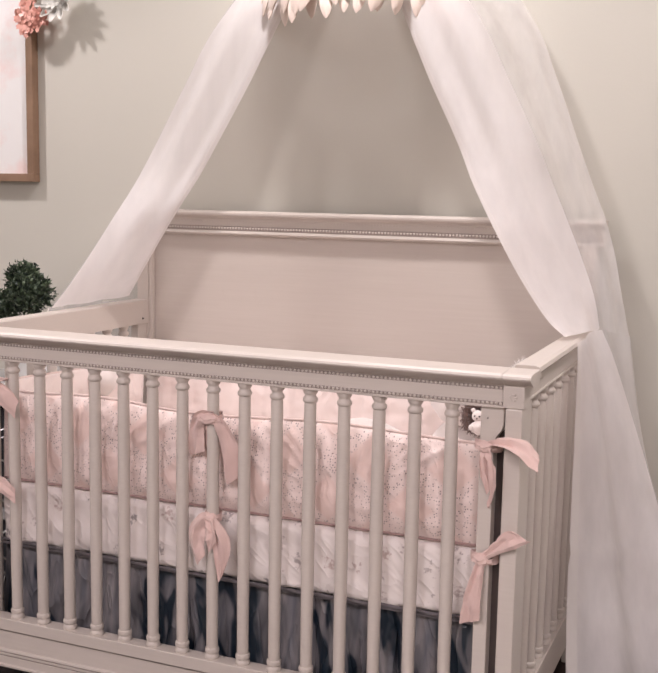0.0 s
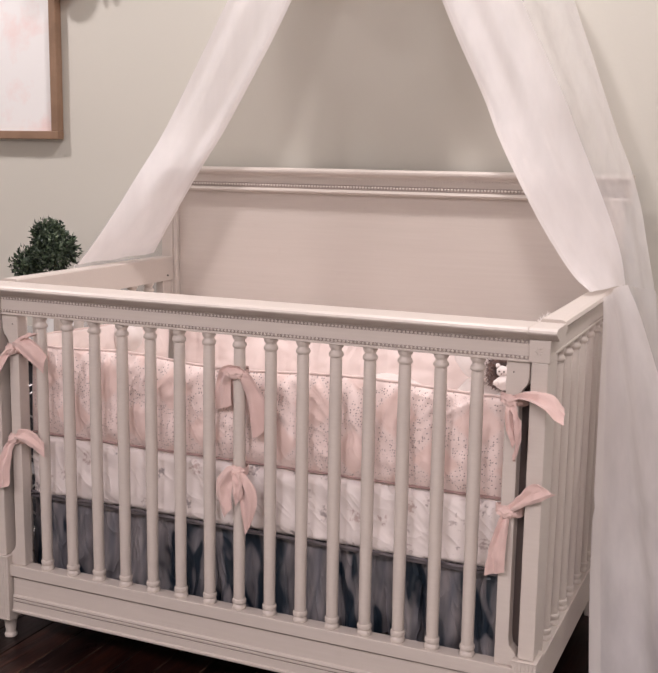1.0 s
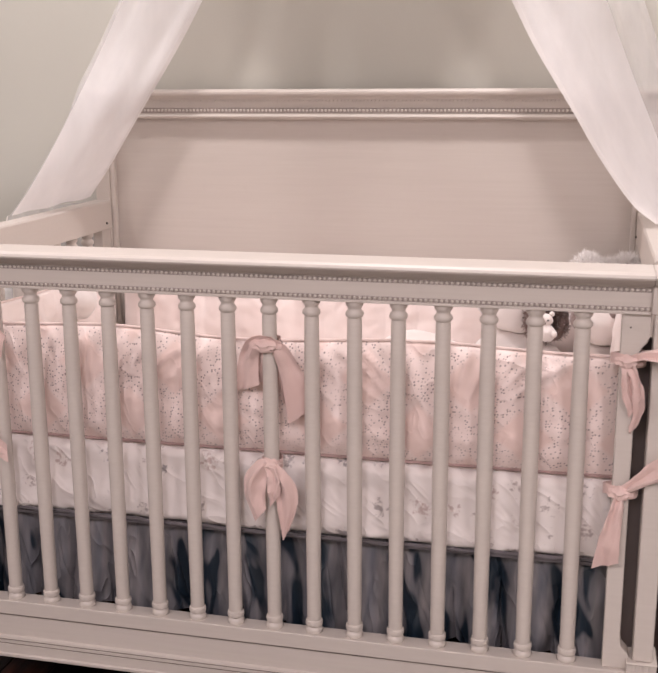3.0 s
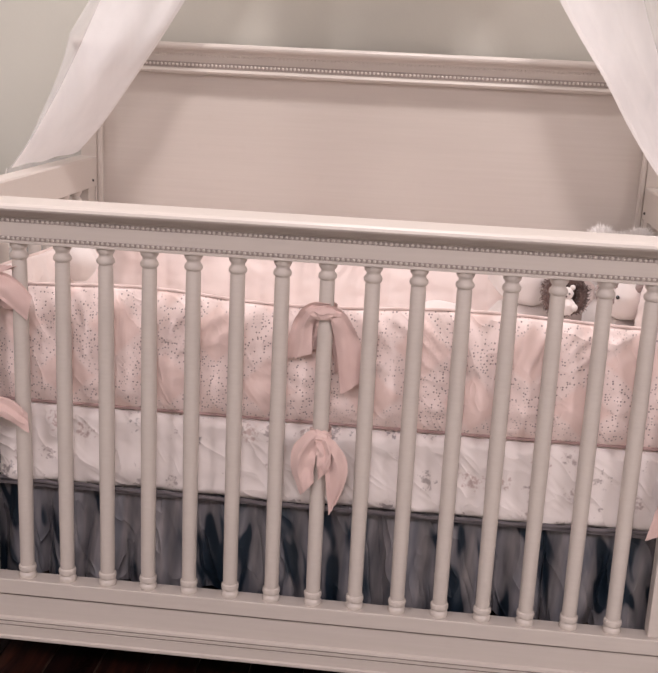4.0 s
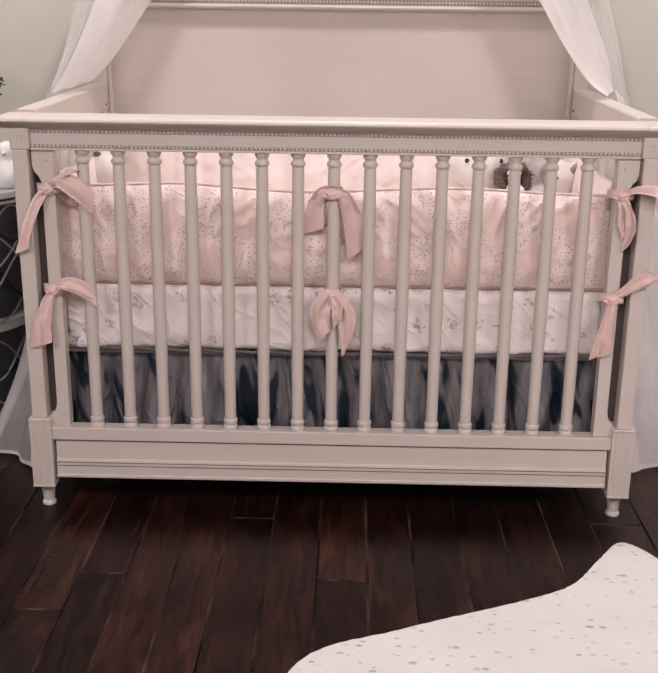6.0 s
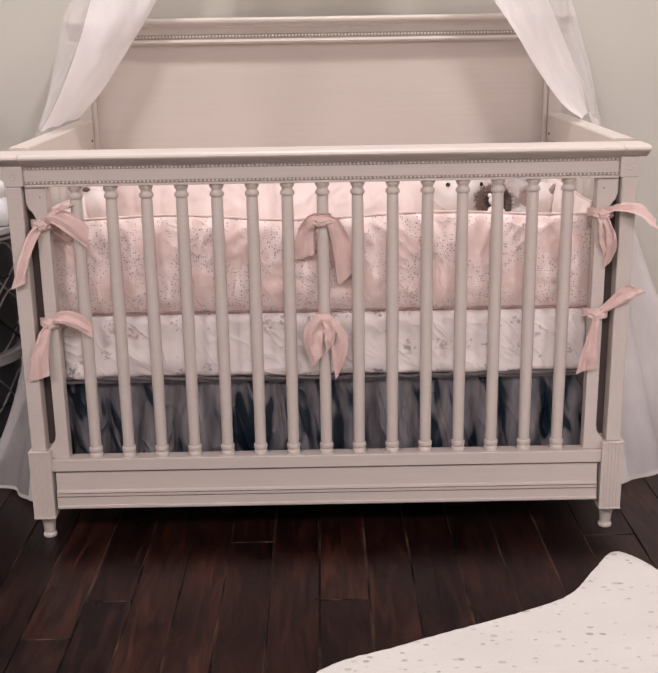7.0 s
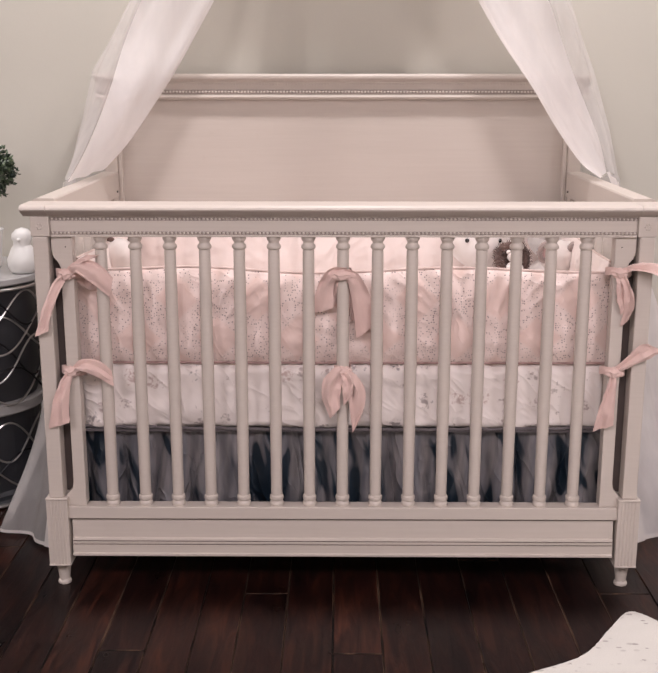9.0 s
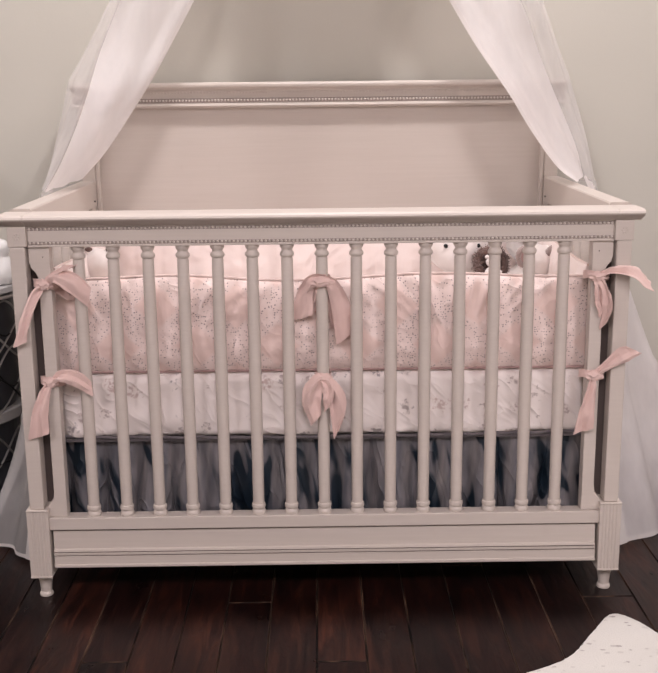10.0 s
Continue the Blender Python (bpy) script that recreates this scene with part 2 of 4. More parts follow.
def leaf_material(name, a, c):
    m, nt, b = material(name, 0.45)
    geo = nt.nodes.new("ShaderNodeNewGeometry")
    nt.links.new(ramp(nt, geo.outputs["Random Per Island"], ((0.0, a), (1.0, c))), b.inputs["Base Color"])
    return m


def plain(name, colour, rough=0.5, metal=0.0, gloss=0.5):
    m, nt, b = material(name, rough, metal)
    b.inputs["Specular IOR Level"].default_value = gloss
    v = coords(nt)
    col = ramp(nt, noise_tex(nt, v, 12, 3), ((0.3, tuple(0.92 * c for c in colour)), (0.7, colour)))
    nt.links.new(col, b.inputs["Base Color"])
    return m


def painted_print():
    m, nt, b = material("blush_watercolour_paper", 0.5)
    v = coords(nt)
    cloud = ramp(nt, noise_tex(nt, v, 7, 5), ((0.52, (0, 0, 0)), (0.68, (1, 1, 1))))
    col = mix(nt, math_node(nt, "MULTIPLY", cloud, 0.5), (0.80, 0.775, 0.765), (0.80, 0.52, 0.49))
    nt.links.new(col, b.inputs["Base Color"])
    return m


M_WALL = wall_paint()
M_CEIL = two_scale("ceiling_paint", (0.8, 0.78, 0.75), (0.77, 0.75, 0.72), 0.8)
M_TRIM = two_scale("trim_paint", (0.78, 0.76, 0.73), (0.74, 0.72, 0.69), 0.4)
M_CRIB = crib_paint()
M_BEAD_SHADE_GLAZE = plain("brown_bead_shade_glaze", (0.30, 0.25, 0.225), 0.6)
M_LINE = plain("dark_groove_glaze_and_shade", (0.17, 0.13, 0.115), 0.65)
M_SCREW = plain("dark_steel_screw", (0.06, 0.055, 0.05), 0.4, 0.8)
M_GAP_SHADE = plain("dark_gap_shade", (0.10, 0.075, 0.070), 0.6)
M_FLOOR = floor_wood()
M_WORN = worn_edge()
M_SUB = plain("dark_joint", (0.008, 0.006, 0.005), 0.9)
M_EYELET = eyelet_fabric()
M_BLUSH = fabric("blush_cotton", (0.79, 0.680, 0.640), (0.755, 0.630, 0.590), 0.8, 500)
M_PIPE = fabric("dusty_rose_piping", (0.44, 0.30, 0.28), (0.36, 0.24, 0.225))
M_PIPE_LIGHT = fabric("blush_piping", (0.72, 0.575, 0.53), (0.62, 0.47, 0.43))
M_SHEET = printed_sheet()
M_GREYPIPE = fabric("grey_piping", (0.16, 0.14, 0.15), (0.12, 0.105, 0.11))
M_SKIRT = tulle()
M_RIBBON = fabric("blush_cotton_ribbon", (0.70, 0.512, 0.466), (0.61, 0.425, 0.385))
M_DENSE = sheer("gathered_white_voile", 0.84, (0.89, 0.852, 0.848), 0.18)
M_SHEER = sheer("single_white_voile", 0.44, (0.90, 0.87, 0.865), 0.20)
M_RETURN = sheer("returning_white_voile", 0.22, (0.90, 0.87, 0.865), 0.14)
M_FALL_THIN = sheer("thin_falling_voile", 0.36, (0.90, 0.87, 0.865), 0.22)
M_FALL = sheer("falling_white_voile", 0.72, (0.97, 0.92, 0.92), 0.30)
M_HEM = sheer("folded_voile_hem", 0.8)
M_RUG = rug_material()
M_PETAL = fabric("blush_felt_petal", (0.80, 0.69, 0.61), (0.75, 0.61, 0.53))
M_FRAME = two_scale("tan_wood_frame", (0.27, 0.165, 0.105), (0.21, 0.125, 0.078), 0.5, 14)
M_PRINT = painted_print()
M_PINKPETAL = leaf_material("salmon_silk_petal", (0.66, 0.30, 0.24), (0.80, 0.42, 0.35))
M_WHITEPETAL = leaf_material("white_silk_petal", (0.70, 0.68, 0.64), (0.80, 0.78, 0.74))
M_LEAF = leaf_material("boxwood_leaf", (0.006, 0.016, 0.012), (0.11, 0.15, 0.085))
M_STEM = plain("brown_stem", (0.09, 0.055, 0.035), 0.8)
M_CERAMIC = plain("white_ceramic", (0.80, 0.79, 0.77), 0.5)
M_STEEL = plain("brushed_silver_rod", (0.55, 0.54, 0.53), 0.28, 1.0)
M_DARKROD = plain("blackened_rod", (0.03, 0.03, 0.032), 0.35, 0.9)
M_BLACK = plain("charcoal_lacquer", (0.035, 0.036, 0.042), 0.4)
M_GREYTOP = plain("pale_grey_lacquer", (0.40, 0.39, 0.385), 0.25)
M_PLUSH = fabric("white_plush", (0.80, 0.74, 0.71), (0.72, 0.64, 0.60), 0.95, 400, 0.6)
M_FLUFF = fabric("fluffy_white_pile", (0.90, 0.86, 0.83), (0.84, 0.79, 0.755), 0.95, 400, 0.6)
M_PLUSHPINK = fabric("rose_plush", (0.52, 0.36, 0.335), (0.38, 0.25, 0.235), 0.95, 400, 0.6)
M_BROWN = fabric("brown_fur", (0.19, 0.115, 0.095), (0.10, 0.060, 0.050), 0.95, 300, 0.4)
M_TAUPE = fabric("taupe_plush", (0.36, 0.285, 0.265), (0.25, 0.19, 0.175), 0.95, 400, 0.5)
M_EYE = plain("black_bead", (0.012, 0.012, 0.012), 0.2)


# ---- mesh helpers ----
def mesh_object(name, bm, mats, parent=None, label="", smooth=False):
    bmesh.ops.recalc_face_normals(bm, faces=bm.faces)
    me = bpy.data.meshes.new(name)
    bm.to_mesh(me)
    bm.free()
    for m in mats if isinstance(mats, (list, tuple)) else (mats,):
        me.materials.append(m)
    if smooth:
        for p in me.polygons:
            p.use_smooth = True
        me.set_sharp_from_angle(angle=radians(38))
    ob = new(name, me)
    if parent is not None:
        ob.parent = parent
    if label:
        ob["label"] = label
    return ob


def part(name, bm, mats, parent, label="", smooth=False):
    return mesh_object(name, bm, mats, parent, label, smooth)


def thing(name, label, category, at=(0, 0, 0), group=""):
    ob = new(name)
    ob.location = at
    ob.empty_display_size = 0.1
    return tagged(ob, label, category, group)


def box(x0, x1, y0, y1, z0, z1, bevel=0.003, bm=None):
    own = bmesh.new()
    bmesh.ops.create_cube(own, size=1)
    for v in own.verts:
        v.co = ((x0 + x1) / 2 + v.co.x * (x1 - x0), (y0 + y1) / 2 + v.co.y * (y1 - y0), (z0 + z1) / 2 + v.co.z * (z1 - z0))
    if bevel:
        bmesh.ops.bevel(own, geom=own.edges[:], offset=bevel, segments=2, affect="EDGES", profile=0.5)
    if bm is None:
        return own
    add_into(bm, own)
    return bm


def add_into(bm, other):
    me = bpy.data.meshes.new("tmp")
    other.to_mesh(me)
    other.free()
    bm.from_mesh(me)
    bpy.data.meshes.remove(me)


def lathe(profile, at=(0, 0, 0), steps=20, bm=None):
    """Turned piece about the z axis from (radius, z) pairs."""
    bm = bm or bmesh.new()
    rings = []
    for r, z in profile:
        rings.append([bm.verts.new((at[0] + r * math.cos(2 * math.pi * k / steps), at[1] + r * math.sin(2 * math.pi * k / steps), at[2] + z)) for k in range(steps)])
    for a, b in zip(rings, rings[1:]):
        for k in range(steps):
            bm.faces.new((a[k], a[(k + 1) % steps], b[(k + 1) % steps], b[k]))
    bm.faces.new(rings[0][::-1])
    bm.faces.new(rings[-1])
    return bm


def prism(outline, depth_from, depth_to, axis="y", bevel=0.0, bm=None):
    """A flat outline of (a, b) pairs pushed along one axis."""
    own = bmesh.new()
    def put(a, b, d):
        return {"x": (d, a, b), "y": (a, d, b), "z": (a, b, d)}[axis]
    f = [own.verts.new(put(a, b, depth_from)) for a, b in outline]
    g = [own.verts.new(put(a, b, depth_to)) for a, b in outline]
    own.faces.new(f)
    own.faces.new(g[::-1])
    for k in range(len(f)):
        own.faces.new((f[k], g[k], g[(k + 1) % len(f)], f[(k + 1) % len(f)]))
    bmesh.ops.recalc_face_normals(own, faces=own.faces)
    if bevel:
        bmesh.ops.bevel(own, geom=own.edges[:], offset=bevel, segments=2, affect="EDGES", profile=0.5)
    if bm is None:
        return own
    add_into(bm, own)
    return bm


def catmull(points, n):
    """n points along a smooth curve through the given ones."""
    pts = [Vector(p) for p in points]
    pts = [2 * pts[0] - pts[1]] + pts + [2 * pts[-1] - pts[-2]]
    out, spans = [], len(pts) - 3
    for i in range(n):
        s = i / (n - 1) * spans
        k = min(int(s), spans - 1)
        u = s - k
        a, b, c, d = pts[k : k + 4]
        out.append(0.5 * ((2 * b) + (c - a) * u + (2 * a - 5 * b + 4 * c - d) * u * u + (3 * b - a - 3 * c + d) * u ** 3))
    return out


def tube(points, radius, steps=8, closed=False, bm=None):
    bm = bm or bmesh.new()
    rings, n = [], len(points)
    for i, p in enumerate(points):
        p = Vector(p)
        a = Vector(points[(i - 1) % n] if closed or i else points[i])
        b = Vector(points[(i + 1) % n] if closed or i < n - 1 else points[i])
        t = (b - a).normalized()
        side = t.cross(Vector((0, 0, 1)))
        side = side.normalized() if side.length > 1e-3 else Vector((1, 0, 0))
        up = side.cross(t)
        r = radius(i / (n - 1)) if callable(radius) else radius
        rings.append([bm.verts.new(p + r * (math.cos(2 * math.pi * k / steps) * side + math.sin(2 * math.pi * k / steps) * up)) for k in range(steps)])
    pairs = list(zip(rings, rings[1:])) + ([(rings[-1], rings[0])] if closed else [])
    for a, b in pairs:
        for k in range(steps):
            bm.faces.new((a[k], a[(k + 1) % steps], b[(k + 1) % steps], b[k]))
    if not closed:
        bm.faces.new(rings[0][::-1])
        bm.faces.new(rings[-1])
    return bm


def sheet(rows, thickness=0.0, bm=None):
    """A surface through rows of points; with thickness it gets a back and a rim."""
    bm = bm or bmesh.new()
    front = [[bm.verts.new(p) for p in row] for row in rows]
    def skin(g, flip):
        for a, b in zip(g, g[1:]):
            for k in range(len(a) - 1):
                quad = (a[k], a[k + 1], b[k + 1], b[k])
                bm.faces.new(quad[::-1] if flip else quad)
    skin(front, False)
    if thickness:
        bm.normal_update()
        back = [[bm.verts.new(v.co - v.normal * thickness) for v in row] for row in front]
        skin(back, True)
        rim = lambda g: g[0] + [r[-1] for r in g[1:]] + g[-1][-2::-1] + [r[0] for r in g[-2:0:-1]]
        f, b = rim(front), rim(back)
        for k in range(len(f)):
            bm.faces.new((f[k], b[k], b[(k + 1) % len(f)], f[(k + 1) % len(f)]))
    return bm


def blob(radius, at, squash=(1, 1, 1), rough=0.0, level=3, bm=None):
    own = bmesh.new()
    bmesh.ops.create_icosphere(own, subdivisions=level, radius=1)
    for v in own.verts:
        n = v.co.normalized()
        r = radius * (1 + rough * noise.noise(n * 2.3 + Vector(at) * 9))
        v.co = Vector(at) + Vector((n.x * squash[0], n.y * squash[1], n.z * squash[2])) * r
    if bm is None:
        return own
    add_into(bm, own)
    return bm


def fur(bm, at, radius, squash, count, length, width, seed, upper=-1.0):
    """Short tufts standing on an egg-shaped body."""
    rnd = random.Random(seed)
    for _ in range(count):
        z = rnd.uniform(upper, 1)
        a = rnd.uniform(0, 2 * math.pi)
        n = Vector((math.sqrt(max(0, 1 - z * z)) * math.cos(a), math.sqrt(max(0, 1 - z * z)) * math.sin(a), z))
        p = Vector(at) + Vector((n.x * squash[0], n.y * squash[1], n.z * squash[2])) * radius * 0.97
        way = (n + Vector((rnd.gauss(0, 0.4), rnd.gauss(0, 0.4), rnd.gauss(0, 0.4)))).normalized()
        side = way.cross(Vector((rnd.random(), rnd.random(), rnd.random() + 0.1))).normalized() * width
        tip = p + way * length * rnd.uniform(0.6, 1.3)
        other = way.cross(side).normalized() * width
        q = [bm.verts.new(c) for c in (p - side, p + side, p + other)]
        t = bm.verts.new(tip)
        for i in range(3):
            bm.faces.new((q[i], q[(i + 1) % 3], t))


# ---- room ----
X0, X1, Y0 = -2.5, 2.5, -3.9
for name, dims, mat in (
    ("wall_north", (X0 - 0.12, X1 + 0.12, WALL, WALL + 0.12, -0.02, CEIL), M_WALL),
    ("wall_south", (X0 - 0.12, X1 + 0.12, Y0 - 0.12, Y0, -0.02, CEIL), M_WALL),
    ("wall_west", (X0 - 0.12, X0, Y0, WALL, -0.02, CEIL), M_WALL),
    ("wall_east", (X1, X1 + 0.12, Y0, WALL, -0.02, CEIL), M_WALL),
    ("ceiling", (X0 - 0.12, X1 + 0.12, Y0 - 0.12, WALL + 0.12, CEIL, CEIL + 0.1), M_CEIL),
):
    tagged(mesh_object(name, box(*dims, bevel=0), mat), "smooth warm grey painted wall" if "wall" in name else "plain white painted ceiling", "wall" if "wall" in name else "ceiling", kind="structure")
floor = tagged(mesh_object("floor", box(X0, X1, Y0, WALL, -0.08, -0.014, bevel=0), M_SUB), "dark brown hand-scraped hardwood plank floor", "floor", kind="structure")
skirting = [(0, 0), (-0.016, 0), (-0.016, 0.105), (-0.012, 0.118), (-0.009, 0.122), (-0.009, 0.135), (-0.004, 0.142), (0, 0.142)]
tagged(mesh_object("baseboard", prism([(WALL + a, b) for a, b in skirting], X0, X1, "x"), M_TRIM), "white painted moulded baseboard along the wall", "baseboard", kind="structure")


# ---- crib ----
crib = thing("crib", "greige painted wooden baby crib with turned spindles and tall panelled headboard", "crib")
PITCH = 0.0792
SPINDLE = [(0.0160, 0.0), (0.0166, 0.002), (0.0166, 0.007), (0.0150, 0.010), (0.0128, 0.0125), (0.0128, 0.0135), (0.0160, 0.0150), (0.0166, 0.018), (0.0166, 0.021), (0.0160, 0.0242), (0.0134, 0.0262),
           (0.0138, 0.14), (0.0146, 0.33), (0.0140, 0.52), (0.0133, 0.6195), (0.0126, 0.6215), (0.0128, 0.6232), (0.0152, 0.6250), (0.0164, 0.6275), (0.0164, 0.6310), (0.0152, 0.6340), (0.0130, 0.6362), (0.0119, 0.6390), (0.0124, 0.6412), (0.0142, 0.6435), (0.0160, 0.6465), (0.0162, 0.6500), (0.0166, 0.654)]


def beads(x0, x1, y, z, step, radius, axis="x"):
    bm = bmesh.new()
    n = int((x1 - x0) / step)
    for k in range(n):
        c = x0 + (k + 0.5) * (x1 - x0) / n
        own = bmesh.new()
        bmesh.ops.create_uvsphere(own, u_segments=6, v_segments=4, radius=radius)
        for v in own.verts:
            v.co += Vector((c, y, z)) if axis == "x" else Vector((y, c, z))
        for f in own.faces:
            f.smooth = True
        me = bpy.data.meshes.new("tmp")
        own.to_mesh(me)
        own.free()
        bm.from_mesh(me)
        bpy.data.meshes.remove(me)
    return bm


# Front gate: cap rail, fascia with rope beads, stiles, turned spindles, bottom rail and apron.
cap = [(-0.036, 0.936), (-0.045, 0.9348), (-0.0505, 0.9315), (-0.0525, 0.927), (-0.0505, 0.9235), (-0.044, 0.9195), (-0.035, 0.9155), (-0.028, 0.912), (-0.0245, 0.9085), (0.024, 0.9085), (0.034, 0.915), (0.044, 0.921), (0.047, 0.927), (0.044, 0.933), (0.036, 0.936)]
top_rail = part("top_rail", prism(cap, -0.6645, 0.6645, "x"), M_CRIB, crib, "moulded cap rail")
for side in (-1, 1):
    a, b = sorted((side * 0.6655, side * 0.7225))
    part("corner_cap", prism(cap, a, b, "x"), M_CRIB, crib)
part("fascia", box(-0.664, 0.664, -0.020, 0.018, 0.862, 0.9085, 0.002), M_CRIB, crib)
# Backing colour holds brown glaze and the recess shade between the beads.
for z in (0.9022, 0.8705):
    part("bead_backing", box(-0.662, 0.662, -0.0208, -0.0195, z - 0.0034, z + 0.0034, 0), M_BEAD_SHADE_GLAZE, crib, "dark glaze with painted shade behind the beads")
part("bead_moulding", beads(-0.662, 0.662, -0.0196, 0.9022, 0.0090, 0.0034), M_CRIB, crib, "carved rope bead strip")
part("bead_moulding", beads(-0.662, 0.662, -0.0196, 0.8705, 0.0090, 0.0034), M_CRIB, crib, "carved rope bead strip")
part("bead_fillet", box(-0.663, 0.663, -0.0235, -0.018, 0.8615, 0.8655, 0.001), M_CRIB, crib)
first = None
for k in range(-7, 8):
    if first is None:
        first = part("spindle", lathe(SPINDLE), M_CRIB, crib, smooth=True)
        s = first
    else:
        s = new("spindle", first.data)
        s.parent = crib
    s.matrix_local = Matrix.LocRotScale((k * PITCH, -0.004, 0.2086), None, (1, 1, 0.9994))
for side in (-1, 1):
    edge = [(0.617, 0.209), (0.617, 0.864), (0.6645, 0.864), (0.6645, 0.825), (0.660, 0.812), (0.652, 0.803), (0.646, 0.79), (0.646, 0.270), (0.649, 0.252), (0.660, 0.240), (0.6645, 0.230), (0.6645, 0.209)]
    stile = part("stile", prism([(side * a, b) for a, b in edge], -0.016, 0.016, "y", 0.002), M_CRIB, crib)
    part("screw", lathe([(0.0014, 0), (0.0014, 0.0015)], (0, 0, 0), 12), M_SCREW, stile).matrix_local = pose(side * 0.632, -0.0155, 0.838, 90, 0, 0)
# Added dark strips that stand in for the shade between stile and post.
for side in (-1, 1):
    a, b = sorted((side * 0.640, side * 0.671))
    part("gap_shade_strip", box(a, b, 0.0175, 0.0205, 0.235, 0.815, 0.0005), M_GAP_SHADE, crib, "dark strip standing in for shade in the gate gap")
part("bottom_rail", box(-0.6655, 0.6655, -0.0255, 0.013, 0.178, 0.209, 0.002), M_CRIB, crib)
apron = [(0.020, 0.081), (-0.026, 0.081), (-0.028, 0.083), (-0.028, 0.088), (-0.0245, 0.090), (-0.0245, 0.109), (-0.0215, 0.1095), (-0.0215, 0.112), (-0.025, 0.113), (-0.025, 0.1175), (-0.0215, 0.118), (-0.0215, 0.1205), (-0.025, 0.1215), (-0.024, 0.126), (-0.019, 0.128), (-0.0175, 0.1775), (0.020, 0.1775)]
part("apron", prism(apron, -0.6535, 0.6535, "x"), M_CRIB, crib, "grooved lower apron board")
for z in (0.1108, 0.1193):
    part("groove", box(-0.653, 0.653, -0.0222, -0.0212, z - 0.0019, z + 0.0019, 0), M_LINE, crib, "dark glazed groove line")
# Dark strip deepens the shadow line where the rail overhangs the apron.
part("groove", box(-0.653, 0.653, -0.0205, -0.0170, 0.1748, 0.1778, 0), M_LINE, crib, "painted shade line under the bottom rail")


def front_post(side):
    x = side * 0.685
    post = part("post", box(x - (0.016 if side > 0 else 0.0185), x + (0.0185 if side > 0 else 0.016), -0.027, 0.014, 0.2325, 0.863, 0.003), M_CRIB, crib)
    block = part("corner_block", box(x - 0.0215, x + 0.0215, -0.0285, 0.032, 0.863, 0.9085, 0.002), M_CRIB, post, "square block with carved rosette")
    bm = bmesh.new()
    for a in range(6):
        own = bmesh.new()
        bmesh.ops.create_uvsphere(own, u_segments=8, v_segments=5, radius=1)
        for v in own.verts:
            w = Vector((v.co.x * 0.0028 + 0.006, v.co.y * 0.0012, v.co.z * 0.0022))
            w = Matrix.Rotation(a * math.pi / 3, 3, "Y") @ w
            v.co = w + Vector((x, -0.0285, 0.886))
        add_into(bm, own)
    part("rosette", bm, M_CRIB, block, smooth=True)
    outline = [(x - 0.0255, 0.034), (x - 0.0255, -0.033)]
    for k in range(5):
        fx = x - 0.016 + k * 0.008
        outline += [(fx - 0.0026, -0.033), (fx - 0.0018, -0.0343), (fx + 0.0018, -0.0343), (fx + 0.0026, -0.033)]
    outline += [(x + 0.0255, -0.033), (x + 0.0255, 0.034)]
    fluted = part("fluted_block", prism(outline, 0.0625, 0.2295, "z"), M_CRIB, crib, "fluted square leg block")
    part("collar", box(x - 0.0265, x + 0.0265, -0.0362, 0.0345, 0.2295, 0.2325, 0.001), M_CRIB, fluted)
    part("collar", box(x - 0.0262, x + 0.0262, -0.0358, 0.0345, 0.059, 0.0625, 0.001), M_CRIB, fluted)
    part("foot", lathe([(0.0155, 0.0), (0.0166, 0.003), (0.0158, 0.0075), (0.0128, 0.011), (0.0148, 0.03), (0.0172, 0.046), (0.0202, 0.050), (0.0185, 0.055), (0.0205, 0.059)], (x, 0.0, 0), 20), M_CRIB, crib, "turned tapered foot", smooth=True)


front_post(-1)
front_post(1)

# Sides: cap, deep rail, spindles, bottom rail.
SIDE_CAP = [(0.668, 0.868), (0.668, 0.9375), (0.671, 0.941), (0.710, 0.941), (0.719, 0.938), (0.7225, 0.931), (0.719, 0.926), (0.711, 0.921), (0.703, 0.915), (0.700, 0.909), (0.700, 0.868)]
for side in (-1, 1):
    capside = [(side * a, b) for a, b in SIDE_CAP]
    part("side_rail", prism(capside, 0.0475, 0.7845, "y"), M_CRIB, crib)
    xa, xb = sorted((side * 0.6695, side * 0.700))
    for ya, yb in ((0.0345, 0.088), (0.735, 0.784)):
        part("side_stile", box(xa + 0.002, xb - 0.002, ya, yb, 0.2095, 0.868, 0.002), M_CRIB, crib)
    part("bead_moulding", beads(0.05, 0.77, side * 0.7005, 0.872, 0.0095, 0.004, "y"), M_CRIB, crib)
    part("side_bottom_rail", box(xa, xb, 0.034, 0.7845, 0.10, 0.1995, 0.003), M_CRIB, crib)
    part("side_ledge", box(xa - 0.006, xb + 0.006, 0.0365, 0.7845, 0.1995, 0.2095, 0.002), M_CRIB, crib)
    for k in range(7):
        s = new("side_spindle", first.data)
        s.parent = crib
        s.matrix_local = Matrix.LocRotScale((side * 0.686, 0.146 + k * 0.088, 0.2095), None, (1, 1, 1.008))
    part("back_post", box(min(side * 0.668, side * 0.708), max(side * 0.668, side * 0.708), 0.785, 0.845, 0.0, 1.155, 0.003), M_CRIB, crib)
part("mattress_support", box(-0.655, 0.655, 0.075, 0.75, 0.372, 0.3865, 0.002), M_CRIB, crib)

